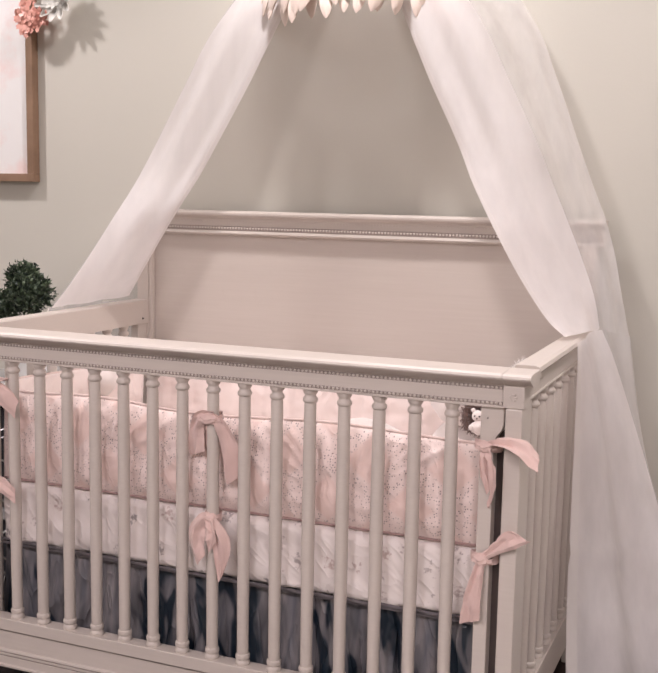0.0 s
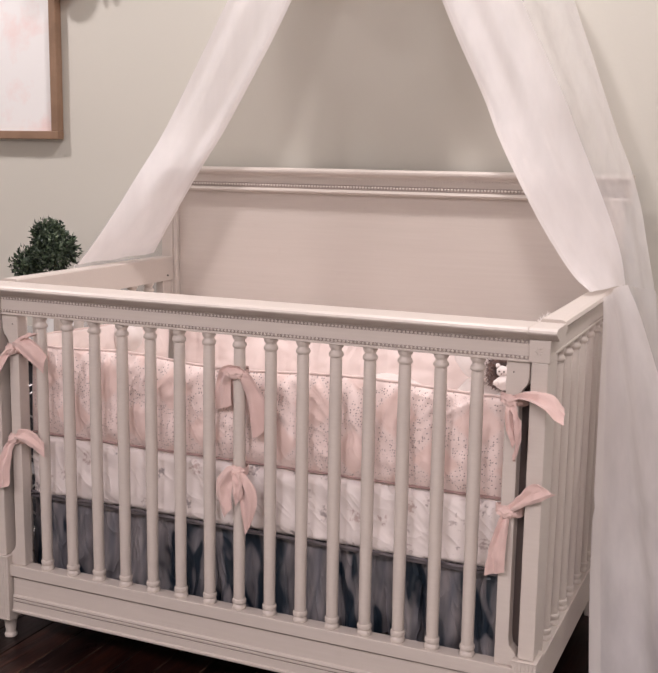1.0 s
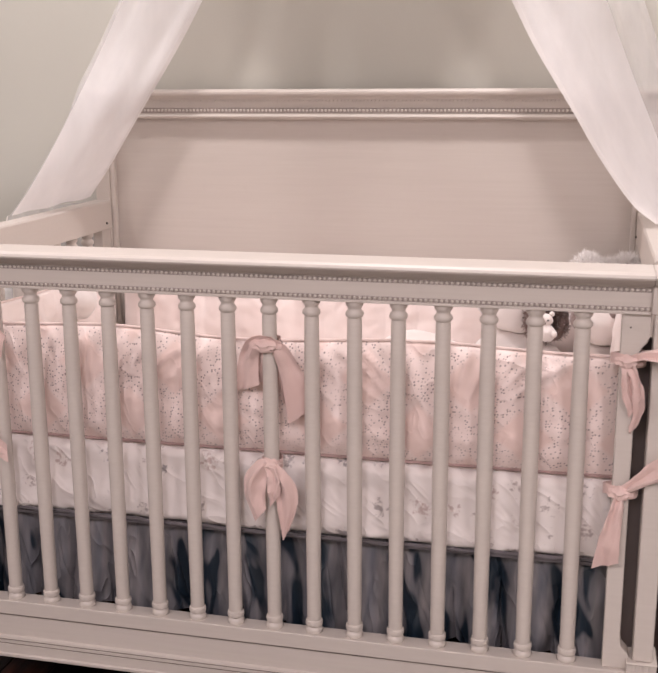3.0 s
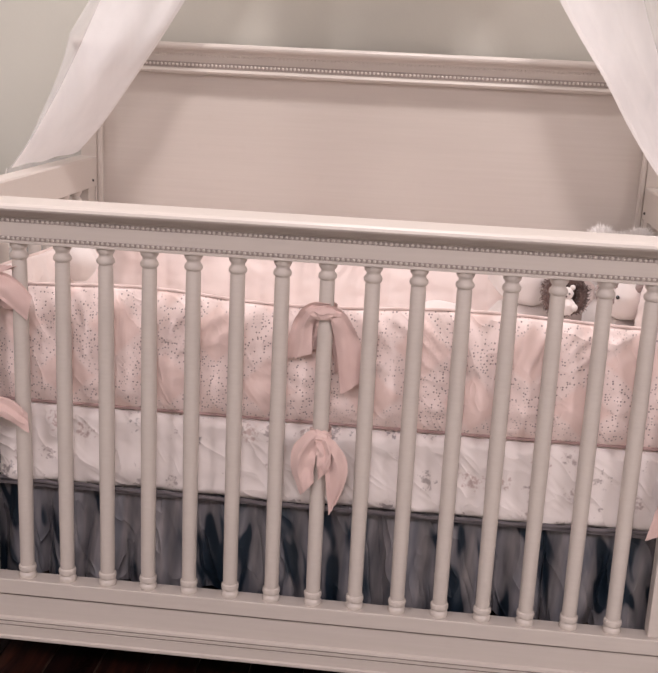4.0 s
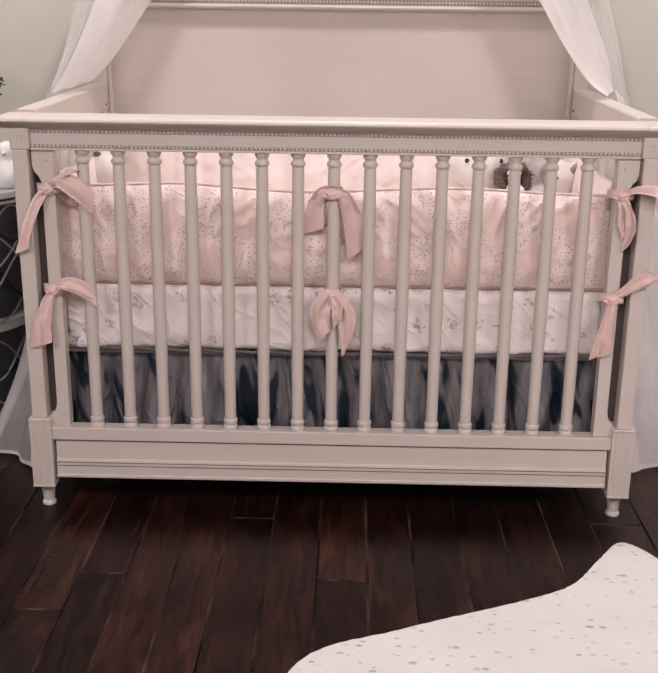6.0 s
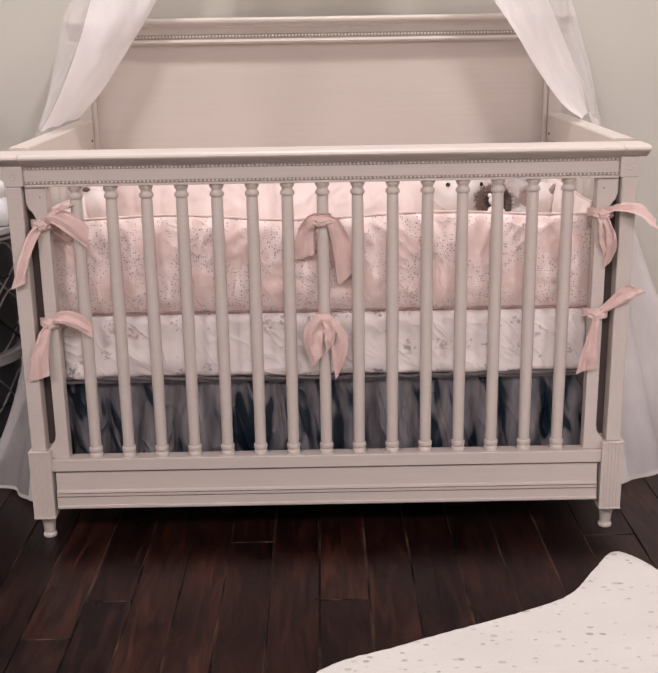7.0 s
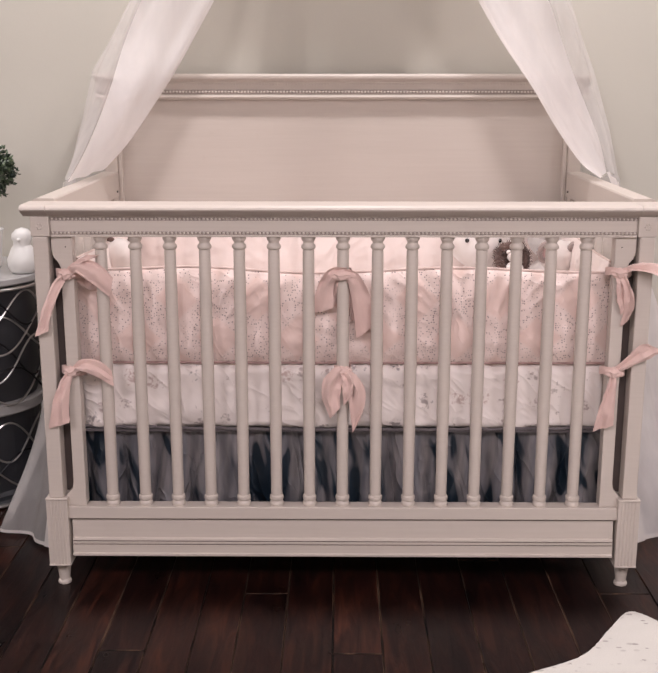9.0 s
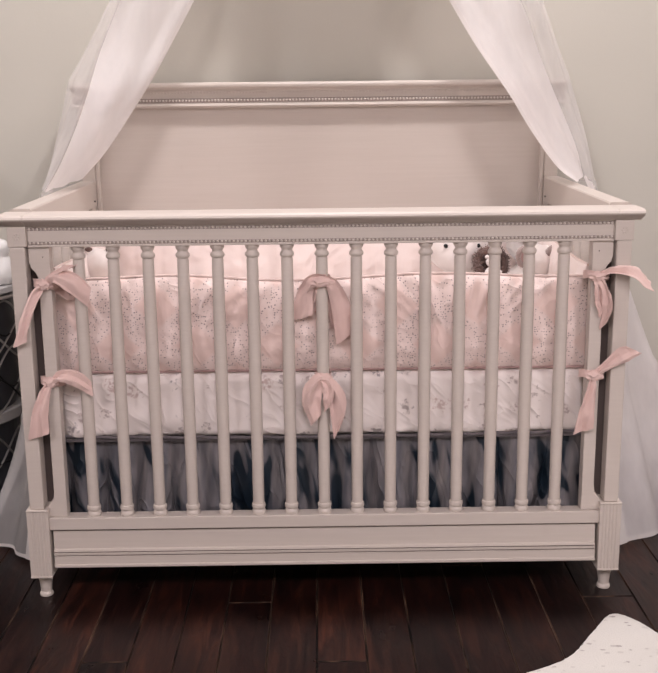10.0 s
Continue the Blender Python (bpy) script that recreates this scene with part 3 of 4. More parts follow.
for side in (-1, 1):
    part("bolt", blob(0.0034, (side * 0.6675, 0.755, 0.884), (1, 1, 1), 0.0, 2), M_SCREW, crib, "dark steel bolt head", smooth=True)

# Headboard: panel in a frame under a beaded cornice.
headboard = part("headboard", box(-0.6675, 0.6675, 0.808, 0.826, 0.10, 1.157, 0.002), M_CRIB, crib, "tall flat headboard panel")
for side in (-1, 1):
    a, b = sorted((side * 0.655, side * 0.6677))
    part("panel_bead", box(a, b, 0.7885, 0.8075, 0.20, 1.150, 0.003), M_CRIB, headboard)
cornice = [(0.8520, 1.150), (0.7920, 1.150), (0.7860, 1.153), (0.7840, 1.157), (0.7860, 1.161), (0.7930, 1.164), (0.7930, 1.199), (0.7890, 1.203), (0.7790, 1.207), (0.7765, 1.212), (0.7765, 1.217), (0.7790, 1.2215), (0.7850, 1.2235), (0.8520, 1.2235)]
part("cornice", prism(cornice, -0.7245, 0.7245, "x"), M_CRIB, headboard, "moulded cornice along the headboard top")
part("bead_moulding", beads(-0.72, 0.72, 0.7928, 1.172, 0.0095, 0.0037), M_CRIB, headboard)
part("bead_moulding", beads(-0.72, 0.72, 0.7930, 1.1945, 0.0095, 0.0027), M_CRIB, headboard)
part("bead_backing", box(-0.72, 0.72, 0.7915, 0.7935, 1.165, 1.178, 0), M_BEAD_SHADE_GLAZE, headboard, "dark glaze with painted shade behind the beads")


# ---- bedding ----
def rounded_slab(x0, x1, y0, y1, z0, z1, radius, wrinkle, nx, seed, uv=False):
    """A soft block: a rounded cross-section swept along x, puckered by noise."""
    bm = bmesh.new()
    n = 10
    def arc(cy, cz, a0):
        return [(cy + radius * math.cos(a0 + k * math.pi / 2 / n), cz + radius * math.sin(a0 + k * math.pi / 2 / n)) for k in range(n + 1)]
    per = arc(y0 + radius, z0 + radius, math.pi)+ arc(y1 - radius, z0 + radius, 1.5 * math.pi) + arc(y1 - radius, z1 - radius, 0) + arc(y0 + radius, z1 - radius, 0.5 * math.pi)
    full = []
    for a, b in zip(per, per[1:] + per[:1]):
        d = math.dist(a, b)
        m = max(1, int(d / 0.012))
        full += [(a[0] + (b[0] - a[0]) * k / m, a[1] + (b[1] - a[1]) * k / m) for k in range(m)]
    rings = []
    for i in range(nx + 1):
        u = i / nx
        x = x0 + (x1 - x0) * u
        pinch = 1 - 0.5 * max(0, 1 - min(u, 1 - u) * nx / 3) ** 2
        ring = []
        for y, z in full:
            cy, cz = (y0 + y1) / 2, (z0 + z1) / 2
            p = Vector((x, cy + (y - cy) * pinch, cz + (z - cz) * (0.85 + 0.15 * pinch)))
            d = noise.fractal(Vector((x * 9 + seed, y * 14, z * 16)), 1.0, 2.1, 3) * wrinkle
            out = Vector((0, y - cy, (z - cz) * 0.4)).normalized()
            ring.append(bm.verts.new(p + out * d))
        rings.append(ring)
    m = len(full)
    layer = bm.loops.layers.uv.new("UVMap") if uv else None
    for i in range(nx):
        for k in range(m):
            f = bm.faces.new((rings[i][k], rings[i][(k + 1) % m], rings[i + 1][(k + 1) % m], rings[i + 1][k]))
            f.smooth = True
            if uv:
                for l in f.loops:
                    l[layer].uv = (l.vert.co.x, l.vert.co.z + 0.5 * l.vert.co.y)
    bm.faces.new(rings[0])
    bm.faces.new(rings[-1][::-1])
    return bm


mattress = thing("mattress", "crib mattress in a white cotton sheet printed with small grey motifs", "mattress")
part("fitted_sheet", rounded_slab(-0.64, 0.64, 0.030, 0.745, 0.388, 0.546, 0.022, 0.009, 170, 3.0), M_SHEET, mattress)
edge = [(-0.632 + 1.264 * k / 60, 0.031 + 0.002 * math.sin(k * 0.9), 0.394 - 0.007 * math.sin(math.pi * k / 60) + 0.0015 * math.sin(k * 1.7)) for k in range(61)]
part("piping", tube(edge, 0.004), M_GREYPIPE, mattress, "grey piping along the lower edge", smooth=True)


def bumper_panel(x0, x1, z1, depth, seed, name_label, cloth, ruche=0.010, lift=0.0):
    """A padded bumper panel along x, resting on the mattress, with piping on its edges."""
    bump_ob = thing("crib_bumper", name_label, "crib bumper", group="bumper panels round the crib")
    body = bmesh.new()
    nx, nz = 240, 34
    z0 = 0.549
    half = depth / 2
    grids = []
    for face in (-1, 1):
        rows = []
        for j in range(nz + 1):
            w = j / nz
            row = []
            for i in range(nx + 1):
                u = i / nx
                x = x0 + (x1 - x0) * u
                puff = (1 - abs(2 * w - 1) ** 3.0) * (1 - max(0, 1 - min(u, 1 - u) * 14) ** 2)
                rise = max(0.0, min(1.0, (-0.1 - x) / 0.3))
                top = z1 + lift * rise * rise * (3 - 2 * rise) + 0.005 * math.sin(4.0 * x + seed) - 0.004 * math.cos(11 * x + seed)
                z = z0 + (top - z0) * w
                pucker = noise.fractal(Vector((x * 11 + seed, face * 3.0, z * 13)), 1.0, 2.0, 3)
                dimple = abs(math.sin(math.pi * x / PITCH))
                near_top = max(0.0, min(1.0, (w - 0.42) / 0.4)) ** 1.2
                slope = 26 * math.sin(x * 9 + seed)
                lines = noise.noise(Vector((x * 17 + slope * 0.9 * (z - z1), seed, z * 6)))
                sharp = (1 - abs(lines)) ** 5
                gather = (sharp - 0.35) * near_top * 0.55 + 0.30 * (abs(noise.noise(Vector((x * 8 + seed, 2.0, z * 24)))) - 0.2) * (1 - near_top)
                d = half * puff * (0.70 + 0.26 * dimple) + 0.007 * pucker * puff + ruche * gather * puff
                lean = 0.010 * w * w
                row.append(body.verts.new((x, face * (0.004 + d) + lean, z)))
            rows.append(row)
        grids.append(rows)
    layer = body.loops.layers.uv.new("UVMap")
    def face_of(*v):
        f = body.faces.new(v)
        f.smooth = True
        for l in f.loops:
            l[layer].uv = (l.vert.co.x, l.vert.co.z)
    for rows in grids:
        for a, b in zip(rows, rows[1:]):
            for i in range(nx):
                face_of(a[i], a[i + 1], b[i + 1], b[i])
    f, g = grids
    for i in range(nx):
        face_of(f[-1][i], f[-1][i + 1], g[-1][i + 1], g[-1][i])
        face_of(f[0][i], f[0][i + 1], g[0][i + 1], g[0][i])
    for j in range(nz):
        face_of(f[j][0], f[j + 1][0], g[j + 1][0], g[j][0])
        face_of(f[j][-1], f[j + 1][-1], g[j + 1][-1], g[j][-1])
    top_line = [(f[-1][i].co + g[-1][i].co) / 2 + Vector((0, -0.002, 0.001)) for i in range(0, nx + 1, 2)]
    low_line = [(f[0][i].co + g[0][i].co) / 2 + Vector((0, -0.006, 0.002)) for i in range(0, nx + 1, 2)]
    part("cushion", body, cloth, bump_ob)
    part("piping", tube(top_line, 0.0034), M_PIPE_LIGHT, bump_ob, "blush piping", smooth=True)
    part("piping", tube(low_line, 0.0034), M_PIPE, bump_ob, "dusty rose piping", smooth=True)
    return bump_ob


front_bumper = bumper_panel(-0.628, 0.628, 0.768, 0.052, 0.3, "puffy blush eyelet crib bumper tied behind the front spindles", M_EYELET, 0.028, 0.013)
front_bumper.location = (0, 0.048, 0)
back_bumper = bumper_panel(-0.625, 0.625, 0.775, 0.04, 4.1, "puffy blush crib bumper resting against the headboard", M_BLUSH)
back_bumper.location = (0, 0.748, 0)
for side in (-1, 1):
    sb = bumper_panel(-0.31, 0.31, 0.785, 0.036, 7.0 + side, "short blush crib bumper along the crib side", M_BLUSH)
    sb.matrix_basis = pose(side * 0.642, 0.395, 0, 0, 0, 90 * side)


def skirt():
    ob = thing("crib_skirt", "gathered slate grey satin crib skirt hanging below the mattress", "crib skirt")
    for name, a, b, fixed, along in (("front_panel", -0.638, 0.638, 0.034, "x"), ("side_panel", 0.06, 0.73, -0.655, "y"), ("side_panel", 0.06, 0.73, 0.655, "y")):
        rows = []
        n = 420 if along == "x" else 160
        for j in range(15):
            w = j / 14
            z = 0.386 - w * 0.207
            row = []
            for i in range(n + 1):
                s = a + (b - a) * i / n
                ph = s * 58 + 4.4 * noise.noise(Vector((s * 7, 0.5 * w, 1.0))) + 1.6 * w * noise.noise(Vector((s * 5, 7.0, 0)))
                crest = 1.0 - 2.0 * abs(math.sin(ph / 2)) ** 0.7
                fold = crest + 0.5 * noise.noise(Vector((s * 34 + w * 1.5, w * 2.6, 2.0)))
                amp = 0.002 + 0.021 * w ** 0.75
                hem = 0.010 * noise.noise(Vector((s * 19, 0, 5.0))) * w
                off = amp * fold + 0.022
                row.append((s, fixed + off, z + hem) if along == "x" else (fixed + (-off if fixed > 0 else off), s, z + hem))
            rows.append(row)
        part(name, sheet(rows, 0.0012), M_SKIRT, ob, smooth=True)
    band = box(-0.638, 0.638, 0.033, 0.037, 0.380, 0.387, 0.001)
    part("waistband", band, M_GREYPIPE, ob)


skirt()


# ---- bows ----
def ribbon(points, widths, face, thickness=0.0012, twist=0.0, n=20, cup=0.04, seed=0.0):
    """A strip of cloth along a curve; face is the way its broad side looks."""
    line = catmull(points, n)
    ws = catmull([(w, 0, 0) for w in widths], n)
    rows = []
    for i, p in enumerate(line):
        t = (line[min(i + 1, n - 1)] - line[max(i - 1, 0)]).normalized()
        f = Vector(face)
        f = (Matrix.Rotation(twist * i / (n - 1), 3, t) @ f)
        side = t.cross(f).normalized()
        up = side.cross(t)
        w = ws[i].x
        fade = 1 - 0.75 * i / (n - 1)
        row = []
        for k in range(11):
            c = k / 5 - 1
            pleat = w * (0.20 * math.cos(4.2 * c + seed) * fade + cup * (1 - c * c)) + 0.0055 * noise.noise(Vector((c * 1.7, i * 0.30, seed))) + 0.0022 * noise.noise(Vector((c * 4.0, i * 0.7, seed + 2)))
            ragged = 1 + 0.10 * noise.noise(Vector((i * 0.35, c, seed + 4)))
            slant = t * (0.012 * c * (i / (n - 1)) ** 6)
            row.append(p + side * (c * w / 2 * ragged) + up * pleat + slant)
        rows.append(row)
    return sheet(rows, thickness)


def bow(at, tails, loop_r, label, knot=(1.3, 0.7, 0.85)):
    ob = thing("ribbon_bow", label, "bow", at, group="ribbon ties on the crib")
    ring = [(loop_r[0] * math.cos(a), loop_r[2] + loop_r[1] * math.sin(a), 0.003 * math.sin(2 * a)) for a in [k * 2 * math.pi / 20 for k in range(20)]]
    band = bmesh.new()
    rows = [[(Vector(p) + Vector((0, 0, h))) for p in ring + ring[:1]] for h in (-0.009, -0.004, 0.001, 0.006, 0.010)]
    part("wrap", sheet(rows, 0.0012, band), M_RIBBON, ob, smooth=True)
    part("knot", blob(0.0125, (0, -0.022, 0), knot, 0.5), M_RIBBON, ob, smooth=True)
    for k, (pts, ws, face, tw) in enumerate(tails):
        part("tail", ribbon(pts, ws, face, 0.0007, tw, seed=k * 2.1 + at[0] * 5 + at[2] * 9), M_RIBBON, ob, smooth=True)


FRONT = (0, -1, 0)
POST = (0.020, 0.019, 0.0)
# Middle spindle, upper and lower: the upper tails hang behind the spindle, the lower ones in front.
bow((0, 0, 0.774), [
    ([(0.010, -0.020, 0.006), (-0.022, -0.022, 0.002), (-0.040, -0.010, -0.030), (-0.046, 0.004, -0.088)], [0.022, 0.030, 0.036, 0.050], (0.25, -1, 0), 0.5),
    ([(0.004, -0.012, 0.0), (-0.018, -0.006, -0.012), (-0.026, 0.004, -0.045), (-0.026, 0.010, -0.080)], [0.016, 0.026, 0.030, 0.034], (-0.3, -1, 0.1), -0.4),
    ([(-0.008, -0.020, 0.004), (0.020, -0.022, -0.004), (0.040, -0.008, -0.050), (0.056, 0.004, -0.135)], [0.022, 0.030, 0.042, 0.052], (-0.25, -1, 0), -0.5),
    ([(0.0, -0.014, 0.0), (0.020, -0.008, -0.016), (0.028, 0.004, -0.055), (0.034, 0.010, -0.105)], [0.016, 0.024, 0.030, 0.030], (0.3, -1, 0.1), 0.4),
], POST, "blush cotton ribbon bow tied round the middle spindle", (2.2, 0.75, 0.9))
bow((0, 0, 0.546), [
    ([(0.004, -0.024, 0.004), (-0.012, -0.030, -0.006), (-0.028, -0.030, -0.045), (-0.018, -0.026, -0.100)], [0.018, 0.036, 0.046, 0.030], (0.3, -1, 0.1), 0.4),
    ([(-0.002, -0.024, 0.0), (0.014, -0.028, -0.012), (0.034, -0.026, -0.060), (0.030, -0.020, -0.138)], [0.018, 0.032, 0.042, 0.012], (-0.3, -1, 0), -0.5),
    ([(0.0, -0.024, 0.0), (0.008, -0.033, -0.010), (0.012, -0.034, -0.034), (0.010, -0.030, -0.070)], [0.014, 0.022, 0.026, 0.016], (0.1, -1, 0.2), 0.3),
], POST, "blush cotton ribbon bow with long tails on the middle spindle", (1.6, 0.8, 1.0))
WRAP = (0.030, 0.022, 0.003)
# Left stile.
bow((-0.632, 0, 0.775), [
    ([(0, -0.022, 0.0), (-0.018, -0.030, -0.02), (-0.042, -0.040, -0.075), (-0.060, -0.044, -0.135)], [0.014, 0.022, 0.026, 0.030], (0.3, -1, 0), 0.7),
    ([(0, -0.022, 0.002), (0.026, -0.034, 0.022), (0.062, -0.034, 0.010), (0.102, -0.026, -0.030)], [0.014, 0.030, 0.044, 0.038], (0, -0.75, 0.66), 0.4),
    ([(0, -0.018, 0.0), (0.020, -0.026, 0.020), (0.044, -0.022, 0.036), (0.068, -0.012, 0.044)], [0.012, 0.020, 0.024, 0.018], (0, -0.6, 0.8), -0.3),
    ([(0.012, -0.004, -0.004), (0.032, 0.004, -0.018), (0.050, 0.010, -0.030), (0.070, 0.006, -0.022)], [0.014, 0.030, 0.036, 0.026], (0, -1, -0.1), 0.5),
], WRAP, "blush cotton ribbon bow tied round the gate stile", (1.5, 0.8, 1.0))
bow((-0.632, 0, 0.545), [
    ([(0, -0.022, 0.0), (-0.012, -0.030, -0.02), (-0.026, -0.036, -0.065), (-0.034, -0.038, -0.128)], [0.014, 0.024, 0.034, 0.050], (0.25, -1, 0), 0.5),
    ([(0, -0.022, 0.002), (0.026, -0.034, 0.018), (0.060, -0.034, 0.012), (0.096, -0.028, -0.016)], [0.014, 0.026, 0.036, 0.026], (0, -0.75, 0.66), 0.4),
], WRAP, "blush cotton ribbon bow tied round the gate stile", (1.5, 0.8, 1.0))
# Right stile.
bow((0.632, 0, 0.780), [
    ([(0, -0.022, 0.0), (0.012, -0.030, -0.03), (0.020, -0.032, -0.07), (0.014, -0.026, -0.118)], [0.016, 0.022, 0.034, 0.018], (-0.35, -1, 0), 0.8),
    ([(-0.004, -0.020, 0.0), (-0.002, -0.028, -0.025), (0.002, -0.026, -0.055), (0.010, -0.022, -0.085)], [0.014, 0.018, 0.020, 0.016], (0.3, -1, 0), -0.4),
    ([(0, -0.022, 0.004), (0.032, -0.036, 0.016), (0.072, -0.044, 0.012), (0.112, -0.050, -0.016)], [0.014, 0.026, 0.046, 0.036], (0, -0.8, 0.6), -0.5),
], WRAP, "blush cotton ribbon bow tied round the gate stile", (1.7, 0.8, 0.9))
bow((0.632, 0, 0.545), [
    ([(0, -0.022, 0.0), (-0.006, -0.030, -0.03), (-0.014, -0.030, -0.08), (-0.020, -0.026, -0.135)], [0.016, 0.024, 0.034, 0.044], (0.2, -1, 0), 0.5),
    ([(0, -0.022, 0.004), (0.030, -0.034, 0.030), (0.060, -0.040, 0.054), (0.086, -0.044, 0.066)], [0.014, 0.024, 0.038, 0.026], (0, -0.8, 0.6), 0.6),
], WRAP, "blush cotton ribbon bow tied round the gate stile", (1.6, 0.8, 1.0))


# ---- soft toys ----
def plush_bear():
    ob = thing("plush_toy", "white plush animal with black bead eyes sitting in the crib", "soft toy", (0.398, 0.640, -0.019))
    part("body", blob(0.085, (0, 0.02, 0.625), (1, 0.85, 0.95), 0.15), M_PLUSH, ob, smooth=True)
    head = part("head", blob(0.082, (0, -0.005, 0.766), (1.05, 0.9, 0.92), 0.12), M_PLUSH, ob, smooth=True)
    for ex in (-0.045, 0.047):
        part("eye", blob(0.0065, (ex, -0.062, 0.784), level=2), M_EYE, head, smooth=True)
    part("horn", lathe([(0.012, 0.0), (0.009, 0.02), (0.004, 0.045), (0.001, 0.052)], (0.004, -0.04, 0.812), 12), M_PLUSH, head, smooth=True)


def plush_ring():
    ob = thing("plush_toy", "small white bear toy in a fuzzy brown fur nest", "soft toy", (0.476, 0.540, -0.003))
    ring = [(0.037 * math.cos(a), 0.006 * math.sin(3 * a), 0.724 + 0.036 * math.sin(a)) for a in [k * 2 * math.pi / 24 for k in range(24)]]
    furry = tube(ring, 0.013, 10, True)
    blob(0.034, (0, 0.012, 0.724), (1, 0.4, 1), 0.2, 3, furry)
    rnd = random.Random(5)
    for p in ring:
        fur(furry, p, 0.012, (1, 1, 1), 46, 0.012, 0.0016, rnd.random())
    fur(furry, (0, 0.012, 0.724), 0.034, (1, 0.4, 1), 300, 0.010, 0.0016, 0.77)
    part("fur_ring", furry, M_BROWN, ob, "fuzzy brown ring")
    part("body", blob(0.050, (0, 0.02, 0.621), (0.8, 0.8, 1.0), 0.1), M_PLUSH, ob, smooth=True)
    face = part("bear_head", blob(0.0165, (-0.001, -0.022, 0.731), (1, 0.8, 0.92), 0.1), M_PLUSH, ob, smooth=True)
    for ex in (-1, 1):
        part("ear", blob(0.0062, (-0.001 + ex * 0.0135, -0.021, 0.745), level=2), M_PLUSH, face, smooth=True)
        part("eye", blob(0.0021, (-0.001 + ex * 0.0062, -0.0352, 0.733), level=2), M_EYE, face, smooth=True)
    part("nose", blob(0.0022, (-0.001, -0.0362, 0.727), level=2), M_BROWN, face, smooth=True)
    part("bear_body", blob(0.021, (0.002, -0.024, 0.702), (1.0, 0.8, 0.95), 0.15), M_PLUSH, ob, smooth=True)
    for ex in (-1, 1):
        part("paw", blob(0.0075, (0.002 + ex * 0.017, -0.036, 0.703), (0.9, 1, 1.1), 0.1, 2), M_PLUSH, ob, smooth=True)


def plush_floppy():
    ob = thing("plush_toy", "white and rose plush animal with folded ears in the crib corner", "soft toy", (0.592, 0.50, 0.0))
    part("body", blob(0.075, (0, 0.0, 0.615), (0.85, 0.9, 1.0), 0.15), M_PLUSH, ob, smooth=True)
    head = part("head", blob(0.052, (0, -0.02, 0.735), (1, 0.9, 0.95), 0.15), M_PLUSH, ob, smooth=True)
    for ex, tilt in ((-0.042, 0.4), (0.045, -0.5)):
        curl = [(ex * 0.9 + 0.020 * math.cos(a), -0.048 + 0.004 * math.sin(2 * a), 0.752 + 0.024 * math.sin(a)) for a in [k * 2 * math.pi / 20 for k in range(20)]]
        ear = part("ear", tube(curl, 0.0085, 8, True), M_TAUPE, head, "curled taupe ear", smooth=True)
        part("inner_ear", blob(0.016, (ex * 0.9, -0.046, 0.752), (1, 0.3, 1.2), 0.2, 2), M_PLUSHPINK, head, "rose inner ear", smooth=True)
    part("eye", blob(0.0042, (-0.020, -0.0655, 0.744), level=2), M_EYE, head, smooth=True)


def plush_fluffy():
    ob = thing("plush_toy", "fluffy white long-haired plush toy against the headboard corner", "soft toy", (0.600, 0.665, 0.0))
    body = blob(0.078, (0, 0, 0.625), (0.8, 0.9, 1.0), 0.1)
    part("body", body, M_PLUSH, ob, smooth=True)
    top = blob(0.062, (0, 0, 0.765), (0.95, 0.8, 1.15), 0.1)
    fur(top, (0, 0, 0.765), 0.062, (0.95, 0.8, 1.15), 900, 0.020, 0.0026, 11, 0.0)
    for ex in (-0.042, 0.045):
        fur(top, (ex, 0.0, 0.816), 0.028, (1.0, 0.7, 1.2), 800, 0.019, 0.0024, 12 + ex, -0.3)
    part("head", top, M_FLUFF, ob, "long-haired white head")


def plush_small():
    ob = thing("plush_toy", "small white plush animal with dark ears beside the crib bumper", "soft toy", (-0.585, 0.45, 0.0))
    part("body", blob(0.070, (0, 0, 0.612), (0.8, 0.8, 1.0), 0.12), M_PLUSH, ob, smooth=True)
    head = part("head", blob(0.044, (-0.012, -0.02, 0.746), (1, 0.9, 1.05), 0.12), M_PLUSH, ob, smooth=True)
    for ex in (-0.026, 0.03):
        part("ear", blob(0.010, (ex - 0.012, -0.026, 0.790), (1.1, 0.6, 0.7), 0.1, 2), M_BROWN, head, "dark brown ear", smooth=True)


plush_bear()
plush_ring()
plush_floppy()
plush_fluffy()
plush_small()


def pillow():
    ob = thing("pillow", "soft white folded baby blanket lying on the mattress", "blanket", (0.21, 0.41, 0.0))
    rows = []
    for j in range(31):
        v = j / 30
        row = []
        for i in range(41):
            u = i / 40
            x, y = -0.14 + 0.28 * u, -0.13 + 0.26 * v
            dome = max(0.0, (1 - abs(2 * u - 1) ** 2.6)) * max(0.0, (1 - abs(2 * v - 1) ** 2.6))
            z = 0.552 + 0.160 * dome ** 0.6 + 0.012 * noise.noise(Vector((x * 14, y * 14, 1.0))) * dome
            row.append((x, y, z))
        rows.append(row)
    part("cover", sheet(rows, 0.003), M_PLUSH, ob, smooth=True)


pillow()


